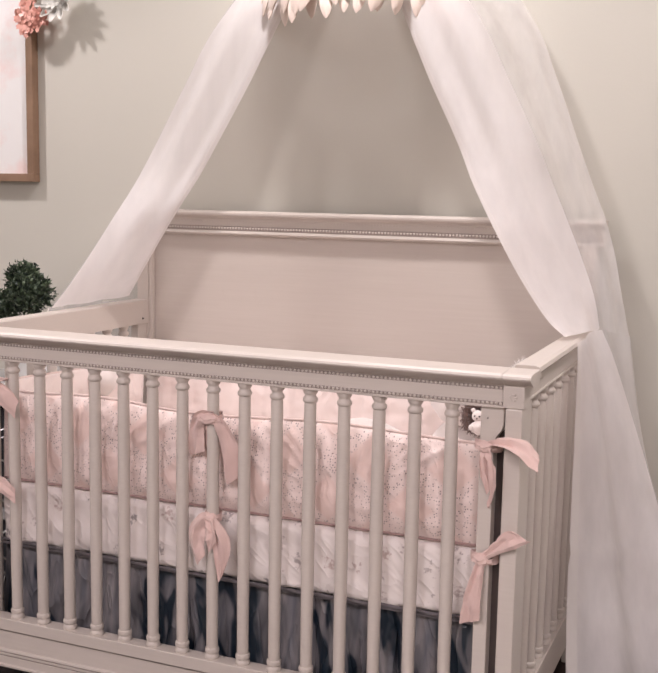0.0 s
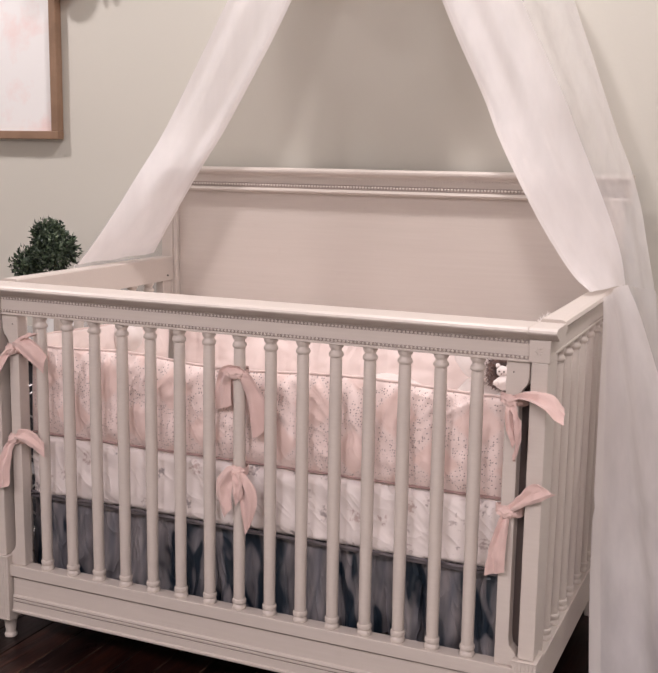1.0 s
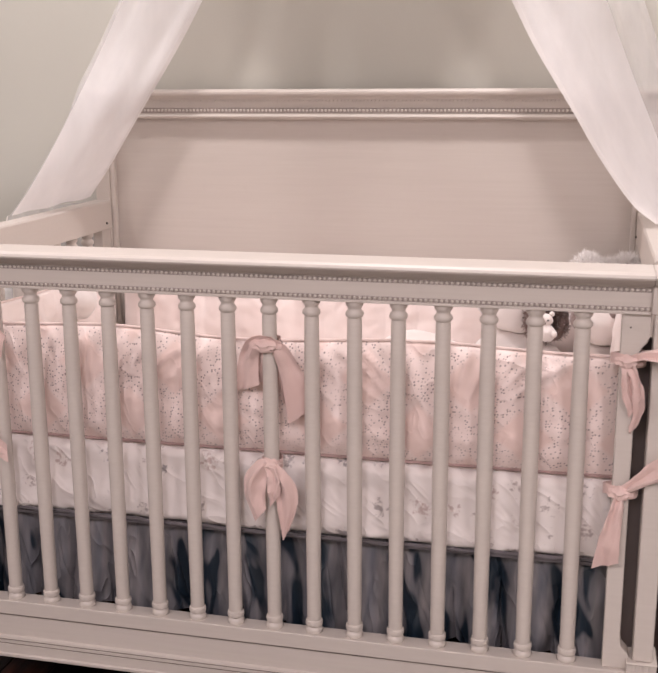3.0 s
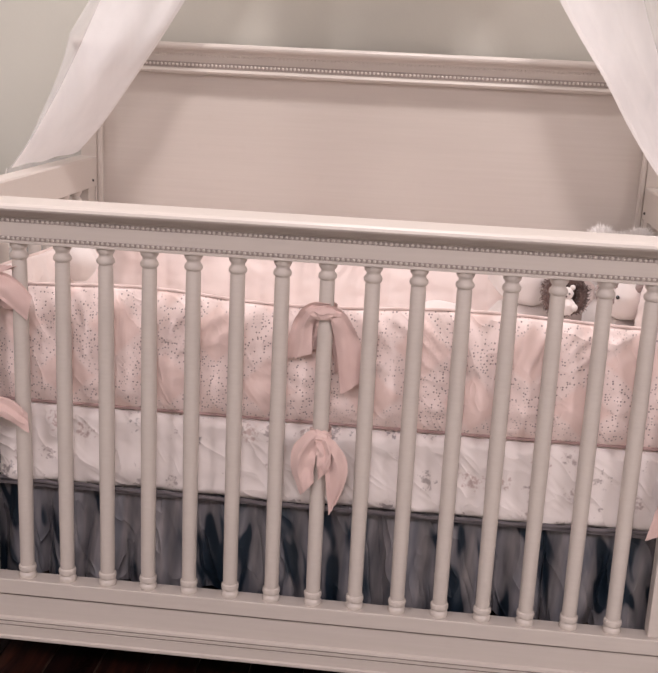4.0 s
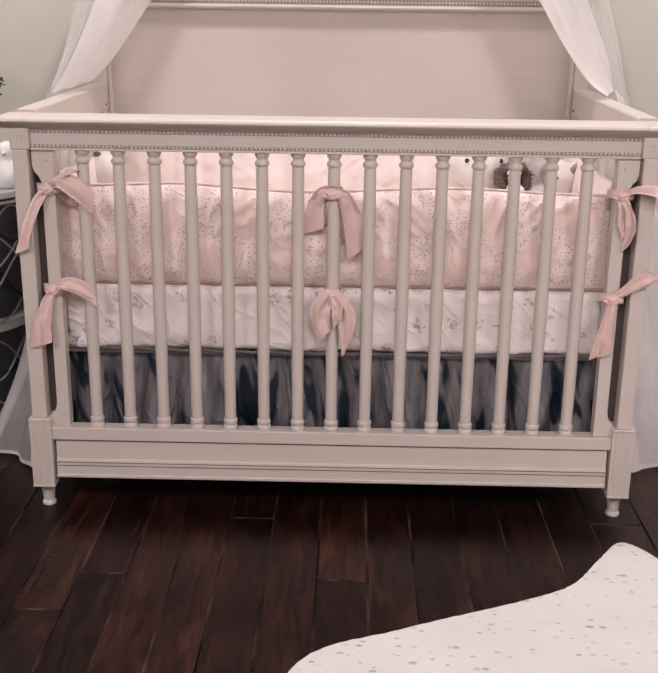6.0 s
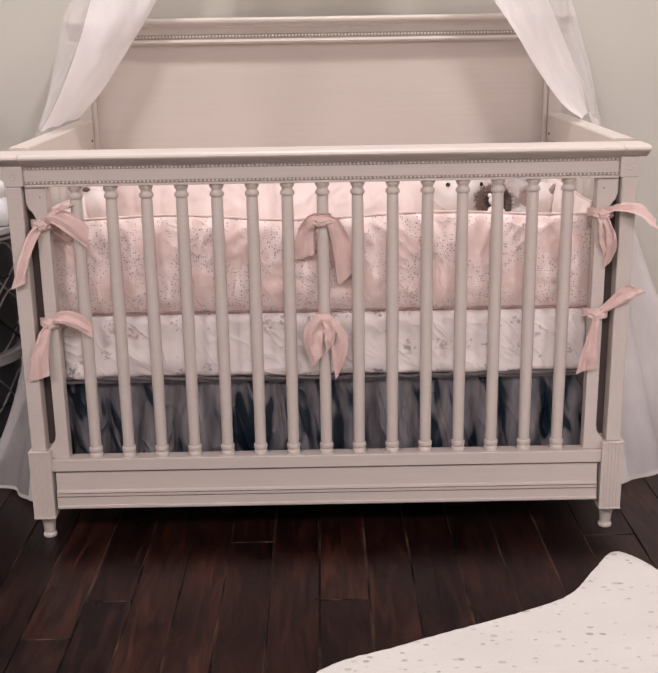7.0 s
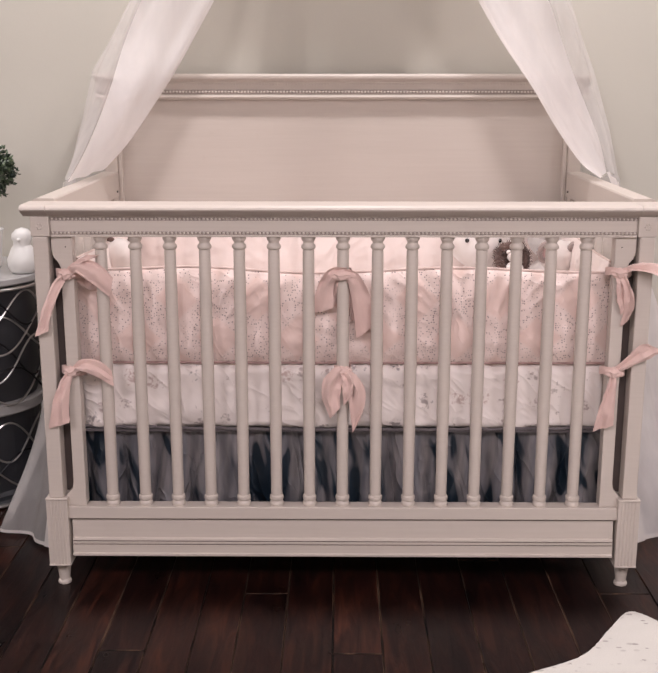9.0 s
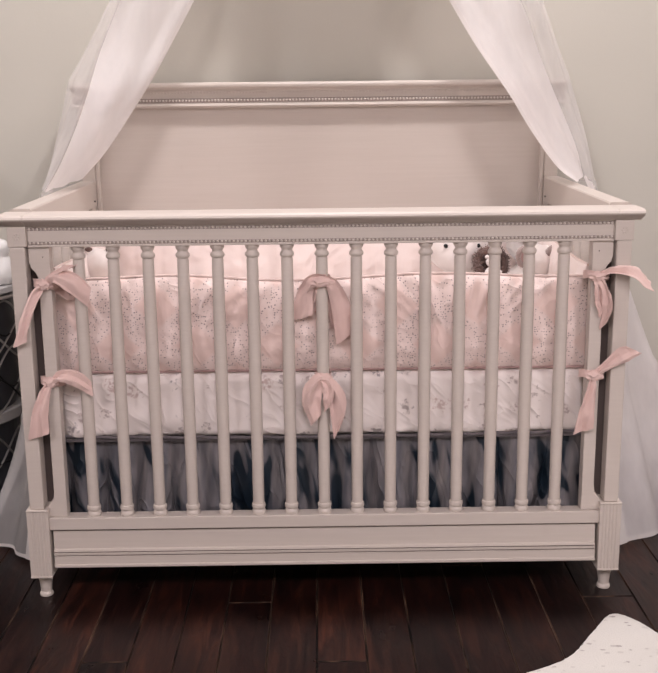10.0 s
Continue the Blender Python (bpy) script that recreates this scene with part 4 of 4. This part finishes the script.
# ---- canopy ----
canopy = thing("bed_canopy", "white sheer voile crib canopy with a petal crown on the wall", "canopy", (0, 0, 0))
CROWN = (0.0, WALL, 1.872)
rim = [(CROWN[0] + 0.27 * math.cos(a), CROWN[1] - 0.27 * math.sin(a), CROWN[2]) for a in [math.pi * k / 32 for k in range(33)]]
crown = part("crown_ring", tube(rim, 0.010), M_PETAL, canopy, "half-round crown ring on the wall")
# Unseen voile cone, added to keep the overhead lamp off the wall below.
cone = []
for j in range(9):
    v = j / 8
    r = 0.262 * (1 - v) ** 0.8 + 0.02
    cone.append([(r * math.cos(a) * (1 + 0.02 * math.sin(14 * a)), WALL - 0.006 - r * math.sin(a) * (1 + 0.02 * math.sin(14 * a)), 1.872 + 0.30 * v) for a in [math.pi * k / 40 for k in range(41)]])
part("crown_light_blocker", sheet(cone), M_DENSE, canopy, "unseen voile cone added over the crown to block lamp light", smooth=True)
petal_rows = []
for j in range(9):
    v = j / 8
    w = 0.019 * math.sin(math.pi * (0.10 + 0.86 * v)) ** 0.8 * (1 if v < 0.98 else 0.25)
    petal_rows.append([(c * w, -0.020 * v - 0.012 * math.sin(math.pi * v) + 0.25 * w * c * c, -0.098 * v) for c in (-1, -0.5, 0, 0.5, 1)])
petal = None
rnd = random.Random(3)
for row, (count, drop, out) in enumerate(((21, 0.040, 0.275), (20, 0.066, 0.285), (19, 0.092, 0.278))):
    for k in range(count):
        a = math.pi * (k + 0.5 + 0.25 * (row % 2)) / count
        if petal is None:
            petal = part("petal", sheet(petal_rows, 0.0025), M_PETAL, crown, smooth=True)
            p = petal
        else:
            p = new("petal", petal.data)
            p.parent = crown
        turn = math.degrees(math.atan2(-math.sin(a), math.cos(a))) + 90
        size = rnd.uniform(0.78, 1.15)
        p.matrix_local = pose(out * math.cos(a), WALL - out * math.sin(a), 1.915 - drop + 0.01, rnd.uniform(-14, 6), rnd.uniform(-18, 18), turn) @ Matrix.Diagonal((size, size, size, 1))


def drape(side, name):
    """One side of the canopy: gathered front fold, single sheer layer behind, and the fall to the floor."""
    m = lambda p: Vector((side * p[0], p[1], p[2]))
    if side > 0:
        inner = [(0.010, 0.800, 2.16), (0.095, 0.745, 1.95), (0.190, 0.700, 1.745), (0.275, 0.660, 1.58), (0.368, 0.618, 1.416), (0.426, 0.568, 1.313), (0.506, 0.512, 1.189), (0.570, 0.500, 1.085), (0.640, 0.490, 0.990), (0.690, 0.470, 0.950)]
        outer = [(0.040, 0.840, 2.16), (0.220, 0.770, 1.95), (0.390, 0.700, 1.745), (0.480, 0.680, 1.58), (0.564, 0.660, 1.418), (0.604, 0.668, 1.318), (0.644, 0.676, 1.223), (0.690, 0.668, 1.12), (0.728, 0.650, 1.030), (0.748, 0.635, 0.955)]
    else:
        inner = [(0.010, 0.800, 2.16), (0.095, 0.745, 1.95), (0.190, 0.705, 1.745), (0.270, 0.685, 1.58), (0.355, 0.665, 1.42), (0.408, 0.655, 1.328), (0.463, 0.628, 1.23), (0.525, 0.630, 1.14), (0.604, 0.650, 1.035), (0.684, 0.705, 0.958)]
        outer = [(0.040, 0.840, 2.16), (0.236, 0.770, 1.95), (0.385, 0.700, 1.745), (0.475, 0.680, 1.58), (0.556, 0.661, 1.42), (0.602, 0.615, 1.300), (0.624, 0.520, 1.19), (0.650, 0.455, 1.10), (0.684, 0.395, 1.01), (0.716, 0.360, 0.950)]
    wide = [(0.045, 2.16), (0.325, 1.96), (0.500, 1.76), (0.583, 1.59), (0.651, 1.42), (0.690, 1.32), (0.7275, 1.232), (0.757, 1.14), (0.780, 1.05), (0.808, 0.93)]
    slim = [(0.045, 2.16), (0.300, 1.96), (0.445, 1.76), (0.524, 1.59), (0.612, 1.42), (0.670, 1.32), (0.7265, 1.232), (0.750, 1.14), (0.771, 1.05), (0.804, 0.93)]
    depth = (0.870, 0.850, 0.820, 0.785, 0.765, 0.768, 0.769, 0.765, 0.742, 0.735)
    back = [(a, y, z) for (a, z), y in zip(wide if side > 0 else slim, depth)]
    ob = part(name, tube([m((0.004, 0.79, 2.175)), m((0.02, 0.82, 2.175)), m((0.03, 0.86, 2.175)), m((0.03, 0.898, 2.175))], 0.012), M_HEM, canopy, "white voile drape over the crib side")
    n, nu = 72, 42
    I, O = catmull(inner, n), catmull(outer, n)
    rows = []
    for j in range(n):
        v = j / (n - 1)
        row = []
        for i in range(nu + 1):
            u = i / nu
            p = I[j].lerp(O[j], u)
            across = (O[j] - I[j])
            nrm = across.cross(Vector((0.4, -0.2, -1))).normalized()
            nrm = nrm if nrm.y < 0 else -nrm
            fold = 0.006 * math.sin(4.2 * math.pi * u + 1.2 * noise.noise(Vector((u * 2, v * 2.5, side)))) + 0.006 * noise.noise(Vector((u * 4, v * 3, 3 + side)))
            belly = 0.011 * math.sin(math.pi * u) * (1 - 0.4 * v)
            row.append(m(p + nrm * ((fold + belly) * (0.5 + 0.5 * math.sin(math.pi * min(v * 1.1, 1))))))
        rows.append(row)
    part("front_fold", sheet(rows), M_DENSE, ob, "gathered opaque white fold", smooth=True)
    hrows = [[r[0] + Vector((0, -0.002, 0)), r[2] + Vector((0, -0.003, 0))] for r in rows]
    part("hem", sheet(hrows), M_HEM, ob, "stitched hem of the voile", smooth=True)
    # Single layer between the front fold and the headboard corner.
    B = catmull(back[:7], 44)[:-1] + catmull(back[6:], n - 43)
    rows = []
    for j in range(n):
        v = j / (n - 1)
        row = []
        for i in range(17):
            u = i / 16
            p = O[j].lerp(B[j], u)
            row.append(m(p + Vector((0.006, -0.010, 0)) * math.sin(9 * u + 4 * v) * math.sin(math.pi * u)))
        rows.append(row)
    part("sheer_layer", sheet(rows), M_SHEER, ob, "thin see-through voile layer", smooth=True)
    # The layer turns back towards the wall behind the headboard corner.
    rows = []
    for j in range(n):
        v = j / (n - 1)
        far = Vector((B[j].x - 0.02 - 0.10 * v, 0.882, B[j].z - 0.01))
        rows.append([m(B[j].lerp(far, i / 10) + Vector((0.006 * math.sin(6 * i / 10 + 5 * v) * math.sin(math.pi * i / 10), 0, 0))) for i in range(11)])
    part("sheer_return", sheet(rows), M_RETURN, ob, "voile turning back to the wall", smooth=True)
    # The fall from the rail to the floor, flaring outwards.
    if side > 0:
        front = [(0.728, 0.430, 0.944), (0.736, 0.405, 0.86), (0.740, 0.392, 0.60), (0.752, 0.330, 0.30), (0.784, 0.215, 0.012)]
        middle = [(0.750, 0.632, 0.955), (0.796, 0.610, 0.85), (0.905, 0.585, 0.55), (0.985, 0.530, 0.30), (1.050, 0.450, 0.008)]
        rear = [(0.808, 0.735, 0.93), (0.818, 0.738, 0.85), (0.855, 0.740, 0.60), (0.91, 0.740, 0.30), (0.985, 0.740, 0.010)]
    else:
        front = [(0.722, 0.360, 0.948), (0.738, 0.345, 0.86), (0.742, 0.330, 0.60), (0.748, 0.270, 0.30), (0.764, 0.170, 0.012)]
        middle = [(0.728, 0.50, 0.955), (0.752, 0.47, 0.80), (0.795, 0.45, 0.45), (0.850, 0.42, 0.22), (0.945, 0.36, 0.008)]
        rear = [(0.808, 0.735, 0.93), (0.812, 0.738, 0.85), (0.82, 0.74, 0.60), (0.83, 0.74, 0.30), (0.84, 0.74, 0.010)]
    F, C, R = catmull(front, 46), catmull(middle, 46), catmull(rear, 46)
    rows = []
    for j in range(46):
        v = j / 45
        line = catmull([F[j], C[j], R[j]], 49)
        row = []
        for i, p in enumerate(line):
            u = i / 48
            amp = (0.024 if side > 0 else 0.019) * (0.25 + 0.75 * v) * math.sin(math.pi * min(1, 4 * u + 0.1) / 2)
            wave = math.sin((15 if side > 0 else 22) * u + 2 * noise.noise(Vector((u * 3, v, side * 2)))) + 0.7 * noise.noise(Vector((u * 7, v * 2, 8)))
            crease = 0.006 * math.exp(-((v - 0.62) / 0.012) ** 2)
            q = p + Vector((0.8, -0.6, 0)) * (amp * wave + crease)
            row.append(m((q.x, q.y, max(q.z, 0.006))))
        rows.append(row)
    part("fall", sheet([r[:25] for r in rows]), M_FALL if side > 0 else M_FALL_THIN, ob, "voile falling to the floor", smooth=True)
    back_rows = []
    for j in range(46):
        v = j / 45
        close = Vector((0.7235, 0.872, R[j].z))
        line = [R[j].lerp(close, k / 12) for k in range(13)]
        back_rows.append([m((p.x + 0.010 * v * math.sin(7 * k / 12 + 3 * v) * math.sin(math.pi * k / 12), p.y, max(p.z, 0.006))) for k, p in enumerate(line)])
    part("fall", sheet(back_rows), M_SHEER if side > 0 else M_FALL_THIN, ob, "thin voile turning in behind the back post", smooth=True)
    part("fall", sheet([r[24:] for r in rows]), M_SHEER if side > 0 else M_FALL_THIN, ob, "thin voile falling behind the crib side", smooth=True)
    part("hem", sheet([[r[0] + Vector((side * 0.002, -0.002, 0)), r[2] + Vector((side * 0.002, -0.003, 0))] for r in rows]), M_HEM, ob, smooth=True)
    part("hem", sheet([[p.lerp(q, 0.35) + Vector((0, -0.001, 0.001)) for p, q in zip(rows[-1], rows[-2])], [p + Vector((0, -0.001, 0.001)) for p in rows[-1]]]), M_HEM, ob, smooth=True)


drape(-1, "drape")
drape(1, "drape")


# ---- picture and flowers on the wall ----
def picture():
    px1, pz0, w, h = -1.162, 1.302, 0.56, 0.70
    ob = thing("framed_picture", "blush watercolour print in a tan wooden frame on the wall", "picture", (px1 - w / 2, WALL, pz0))
    f = 0.027
    for name, dims in (("frame_bottom", (-w / 2, w / 2, -0.035, -0.002, 0, f)), ("frame_top", (-w / 2, w / 2, -0.035, -0.002, h - f, h)),
                       ("frame_side", (-w / 2, -w / 2 + f, -0.0345, -0.002, f, h - f)), ("frame_side", (w / 2 - f, w / 2, -0.0345, -0.002, f, h - f))):
        part(name, box(*dims, bevel=0.002), M_FRAME, ob)
    part("print", box(-w / 2 + f, w / 2 - f, -0.018, -0.010, f, h - f, 0), M_PRINT, ob, "white print with blush watercolour clouds")


picture()


def flower(name, label, at, tilt, mat, radius, petals, layers, long):
    ob = thing(name, label, "flower", at, group="silk flowers on the picture frame")
    one = []
    for j in range(6):
        v = j / 5
        w = radius * (0.20 if long else 0.42) * math.sin(math.pi * (0.1 + 0.82 * v))
        one.append([(radius * v, c * w, 0.22 * radius * v * v + 0.15 * w * c * c / 0.3) for c in (-1, -0.5, 0, 0.5, 1)])
    mesh = None
    for l in range(layers):
        for k in range(petals):
            if mesh is None:
                p = part("petal", sheet(one, 0.0015), mat, ob, smooth=True)
                mesh = p.data
            else:
                p = new("petal", mesh)
                p.parent = ob
            s = 1 - 0.22 * l
            p.matrix_local = pose(0, 0, 0.006 * l, tilt[0], tilt[1], tilt[2]) @ pose(0, 0, 0, 0, -14 - 22 * l, 360 / petals * (k + 0.5 * (l % 2))) @ Matrix.Diagonal((s, s, s, 1))
    part("centre", blob(radius * 0.16, (0, -0.008, 0), rough=0.3, level=2), mat, ob, smooth=True)


FACE = (90, 0, 0)
flower("silk_flower", "white silk daisy pinned at the picture corner", (-1.045, WALL - 0.038, 1.885), FACE, M_WHITEPETAL, 0.082, 11, 2, True)
rnd = random.Random(9)
hyd = thing("silk_hydrangea", "salmon pink silk hydrangea cluster at the picture corner", "flower", (-1.142, WALL - 0.050, 1.83), group="silk flowers on the picture frame")
for k in range(24):
    a, r = rnd.uniform(0, 6.28), 0.052 * math.sqrt(rnd.random())
    cx, cz, cy = r * math.cos(a), r * math.sin(a) * 1.15, -0.03 * (1 - (r / 0.055) ** 2)
    bm = bmesh.new()
    for q in range(4):
        ang = q * math.pi / 2 + rnd.random()
        c, s = math.cos(ang), math.sin(ang)
        pts = [(0, 0), (0.010, -0.009), (0.022, -0.006), (0.022, 0.006), (0.010, 0.009)]
        f = [bm.verts.new((cx + c * u - s * v, cy - 0.006 * (u / 0.02) + rnd.uniform(-0.003, 0.003), cz + s * u + c * v)) for u, v in pts]
        bm.faces.new(f)
    part("floret", bm, M_PINKPETAL, hyd)


# ---- side table with ceramic bird and topiary ----
TX, TY, TZ, TR = -1.105, 0.655, 0.668, 0.235
table = thing("side_table", "round side table with dark drum and interlaced silver wire arcs", "side table", (TX, TY, 0))
part("tabletop", lathe([(TR - 0.006, TZ - 0.022), (TR, TZ - 0.018), (TR, TZ - 0.004), (TR - 0.005, TZ)], steps=64), M_GREYTOP, table, "pale grey glossy round top")
part("top_ring", tube([((TR + 0.001) * math.cos(a), (TR + 0.001) * math.sin(a), TZ - 0.03) for a in [k * 2 * math.pi / 64 for k in range(64)]], 0.005, 8, True), M_STEEL, table, smooth=True)
part("drum", lathe([(TR - 0.05, 0.30), (TR - 0.04, 0.34), (TR - 0.04, 0.64), (TR - 0.045, 0.6455)], steps=48), M_BLACK, table, "dark charcoal drum behind the wires", smooth=True)
part("shelf", lathe([(TR - 0.03, 0.265), (TR - 0.025, 0.27), (TR - 0.025, 0.296), (TR - 0.03, 0.30)], steps=48), M_GREYTOP, table)
part("plinth", lathe([(TR - 0.04, 0.02), (TR - 0.05, 0.03), (TR - 0.05, 0.262), (TR - 0.05, 0.265)], steps=48), M_BLACK, table)
part("base_ring", tube([((TR + 0.001) * math.cos(a), (TR + 0.001) * math.sin(a), 0.008) for a in [k * 2 * math.pi / 64 for k in range(64)]], 0.007, 8, True), M_STEEL, table, smooth=True)
part("base", lathe([(TR, 0.006), (TR, 0.014), (TR - 0.01, 0.02)], steps=48), M_BLACK, table)
for tier, (z0, amp, waves) in enumerate(((0.575, 0.050, 5), (0.505, 0.055, 4), (0.43, 0.060, 5), (0.355, 0.055, 4), (0.19, 0.060, 5), (0.10, 0.055, 4))):
    for n, ph in enumerate((0.6 + tier * 1.3, 0.6 + tier * 1.3 + math.pi)):
        ring = TR - 0.010 - 0.006 * n
        pts = [(ring * math.cos(a), ring * math.sin(a), z0 + amp * math.sin(waves * a + ph)) for a in [k * 2 * math.pi / 120 for k in range(120)]]
        part("wire_arc", tube(pts, 0.0030, 6, True), M_STEEL if (tier + n) % 3 else M_DARKROD, table, smooth=True)

bird = thing("ceramic_bird", "plain white glazed ceramic bird figurine on the side table", "figurine", (-0.915, 0.60, TZ))
body = lathe([(0.030, 0.0), (0.038, 0.004), (0.045, 0.022), (0.046, 0.042), (0.041, 0.062), (0.032, 0.078), (0.027, 0.086), (0.028, 0.096), (0.031, 0.108), (0.029, 0.122), (0.020, 0.134), (0.006, 0.139)], steps=28)
for v in body.verts:
    v.co += Vector((noise.noise(v.co * 40) * 0.004 + 0.05 * max(0, v.co.z - 0.08), noise.noise(v.co * 38 + Vector((3, 1, 0))) * 0.004, 0))
blob(0.008, (0.0, -0.032, 0.106), (0.7, 1.6, 0.7), 0.0, 2, body)
for v in body.verts:
    v.co *= 0.93
part("figurine", body, M_CERAMIC, bird, smooth=True)

plant = thing("topiary_plant", "boxwood topiary with clustered green leaf balls in a white pot", "plant", (-1.05, 0.69, TZ))
part("pot", lathe([(0.038, 0.0), (0.042, 0.004), (0.052, 0.10), (0.055, 0.112), (0.050, 0.115), (0.047, 0.105), (0.0, 0.10)], steps=32), M_CERAMIC, plant, "tapered white pot", smooth=True)
part("stem", tube([(0, 0, 0.10), (0.004, 0, 0.2), (0.01, -0.02, 0.30)], 0.008), M_STEM, plant)


def leaf_ball(centre, radius, count, seed):
    bm = bmesh.new()
    rnd = random.Random(seed)
    for _ in range(count):
        n = Vector((rnd.gauss(0, 1), rnd.gauss(0, 1), rnd.gauss(0, 1))).normalized()
        r = radius * rnd.uniform(0.70, 1.10) * (1 + 0.42 * noise.noise(n * 2.6 + Vector(centre) * 20))
        p = Vector(centre) + n * r
        d = (n + 0.8 * Vector((rnd.gauss(0, 1), rnd.gauss(0, 1), rnd.gauss(0, 1)))).normalized()
        s = d.cross(Vector((rnd.random(), rnd.random(), rnd.random()))).normalized()
        up = s.cross(d) * 0.0025
        l, w = rnd.uniform(0.011, 0.022), rnd.uniform(0.0045, 0.008)
        q = [bm.verts.new(c) for c in (p, p + d * l * 0.45 + s * w, p + d * l + up, p + d * l * 0.45 - s * w, p + d * l * 0.45 - up)]
        for a, b in ((0, 1), (1, 2), (2, 3), (3, 0)):
            bm.faces.new((q[a], q[b], q[4]))
    return bm


for c, r, k in (((0.058, -0.065, 0.285), 0.056, 900), ((0.0, -0.03, 0.330), 0.046, 700), ((-0.06, -0.05, 0.235), 0.050, 700)):
    part("foliage", leaf_ball(c, r, k, k), M_LEAF, plant, "dense ball of small green leaves")
    part("foliage_core", blob(r * 0.60, c, rough=0.4), M_LEAF, plant)


# ---- rug ----
edge = [(0.665, -0.150), (0.60, -0.232), (0.515, -0.345), (0.375, -0.422), (0.15, -0.522), (-0.05, -0.64), (-0.10, -0.95), (0.10, -1.40), (0.5, -1.65), (1.0, -1.6), (1.2, -1.15), (1.02, -0.72), (0.86, -0.45), (0.765, -0.285), (0.715, -0.185)]
edge = edge[8:] + edge[:8]
loop = catmull([(a, b, 0) for a, b in edge + edge[:1]], 220)[:-1]
cx, cy = 0.55, -0.9
rug_rows = []
for j, (s, z) in enumerate(((0.0, 0.011), (0.5, 0.011), (0.85, 0.011), (0.965, 0.0105), (0.99, 0.008), (1.0, 0.001))):
    ring = []
    for i, p in enumerate(loop + loop[:1]):
        i = i % len(loop)
        d = 1 + (0.006 * noise.noise(Vector((i * 0.9, 0, 0))) if s > 0.9 else 0)
        ring.append((cx + (p.x - cx) * s * d, cy + (p.y - cy) * s * d, z))
    rug_rows.append(ring)
bm = sheet(rug_rows)
bmesh.ops.remove_doubles(bm, verts=bm.verts, dist=0.0002)
tagged(mesh_object("rug", bm, M_RUG, smooth=True), "ivory hide-shaped rug with small grey speckles on the dark floor", "rug")

# ---- floor planks ----
rnd = random.Random(21)
EDGES = [-0.636, -0.531, -0.43, -0.33, -0.235, -0.13, -0.021, 0.088, 0.190, 0.30, 0.405, 0.515, 0.62]
xs = [EDGES[0]]
while xs[0] > X0:
    xs.insert(0, xs[0] - rnd.uniform(0.095, 0.125))
xs = xs[:-1] + EDGES
while xs[-1] < X1:
    xs.append(xs[-1] + rnd.uniform(0.095, 0.125))
xs[0], xs[-1] = X0, X1
for xa, xb in zip(xs, xs[1:]):
    if xb - xa < 0.03:
        continue
    y = Y0 - rnd.uniform(0, 0.9)
    if abs(xa + 0.021) < 0.005:
        y = -0.336 - 3 * 1.25
    while y < WALL:
        length = rnd.uniform(0.9, 1.5) if abs(xa + 0.021) > 0.005 else 1.25
        ya, yb = max(y, Y0), min(y + length, WALL)
        y += length
        if yb - ya < 0.05:
            continue
        a, b, c, d = xa + 0.0006, xb - 0.0006, ya + 0.0006, yb - 0.0006
        e, lift = 0.0022, rnd.uniform(-0.0006, 0.0)
        bm = bmesh.new()
        low = [bm.verts.new(p) for p in ((a, c, -0.013), (b, c, -0.013), (b, d, -0.013), (a, d, -0.013))]
        mid = [bm.verts.new((v.co.x, v.co.y, lift - 0.0016)) for v in low]
        top = [bm.verts.new(p) for p in ((a + e, c + e, lift), (b - e, c + e, lift), (b - e, d - e, lift), (a + e, d - e, lift))]
        bm.faces.new(top)
        for k in range(4):
            bm.faces.new((low[k], low[(k + 1) % 4], mid[(k + 1) % 4], mid[k]))
            f = bm.faces.new((mid[k], mid[(k + 1) % 4], top[(k + 1) % 4], top[k]))
            f.material_index = 1
        part("plank", bm, [M_FLOOR, M_WORN], floor)
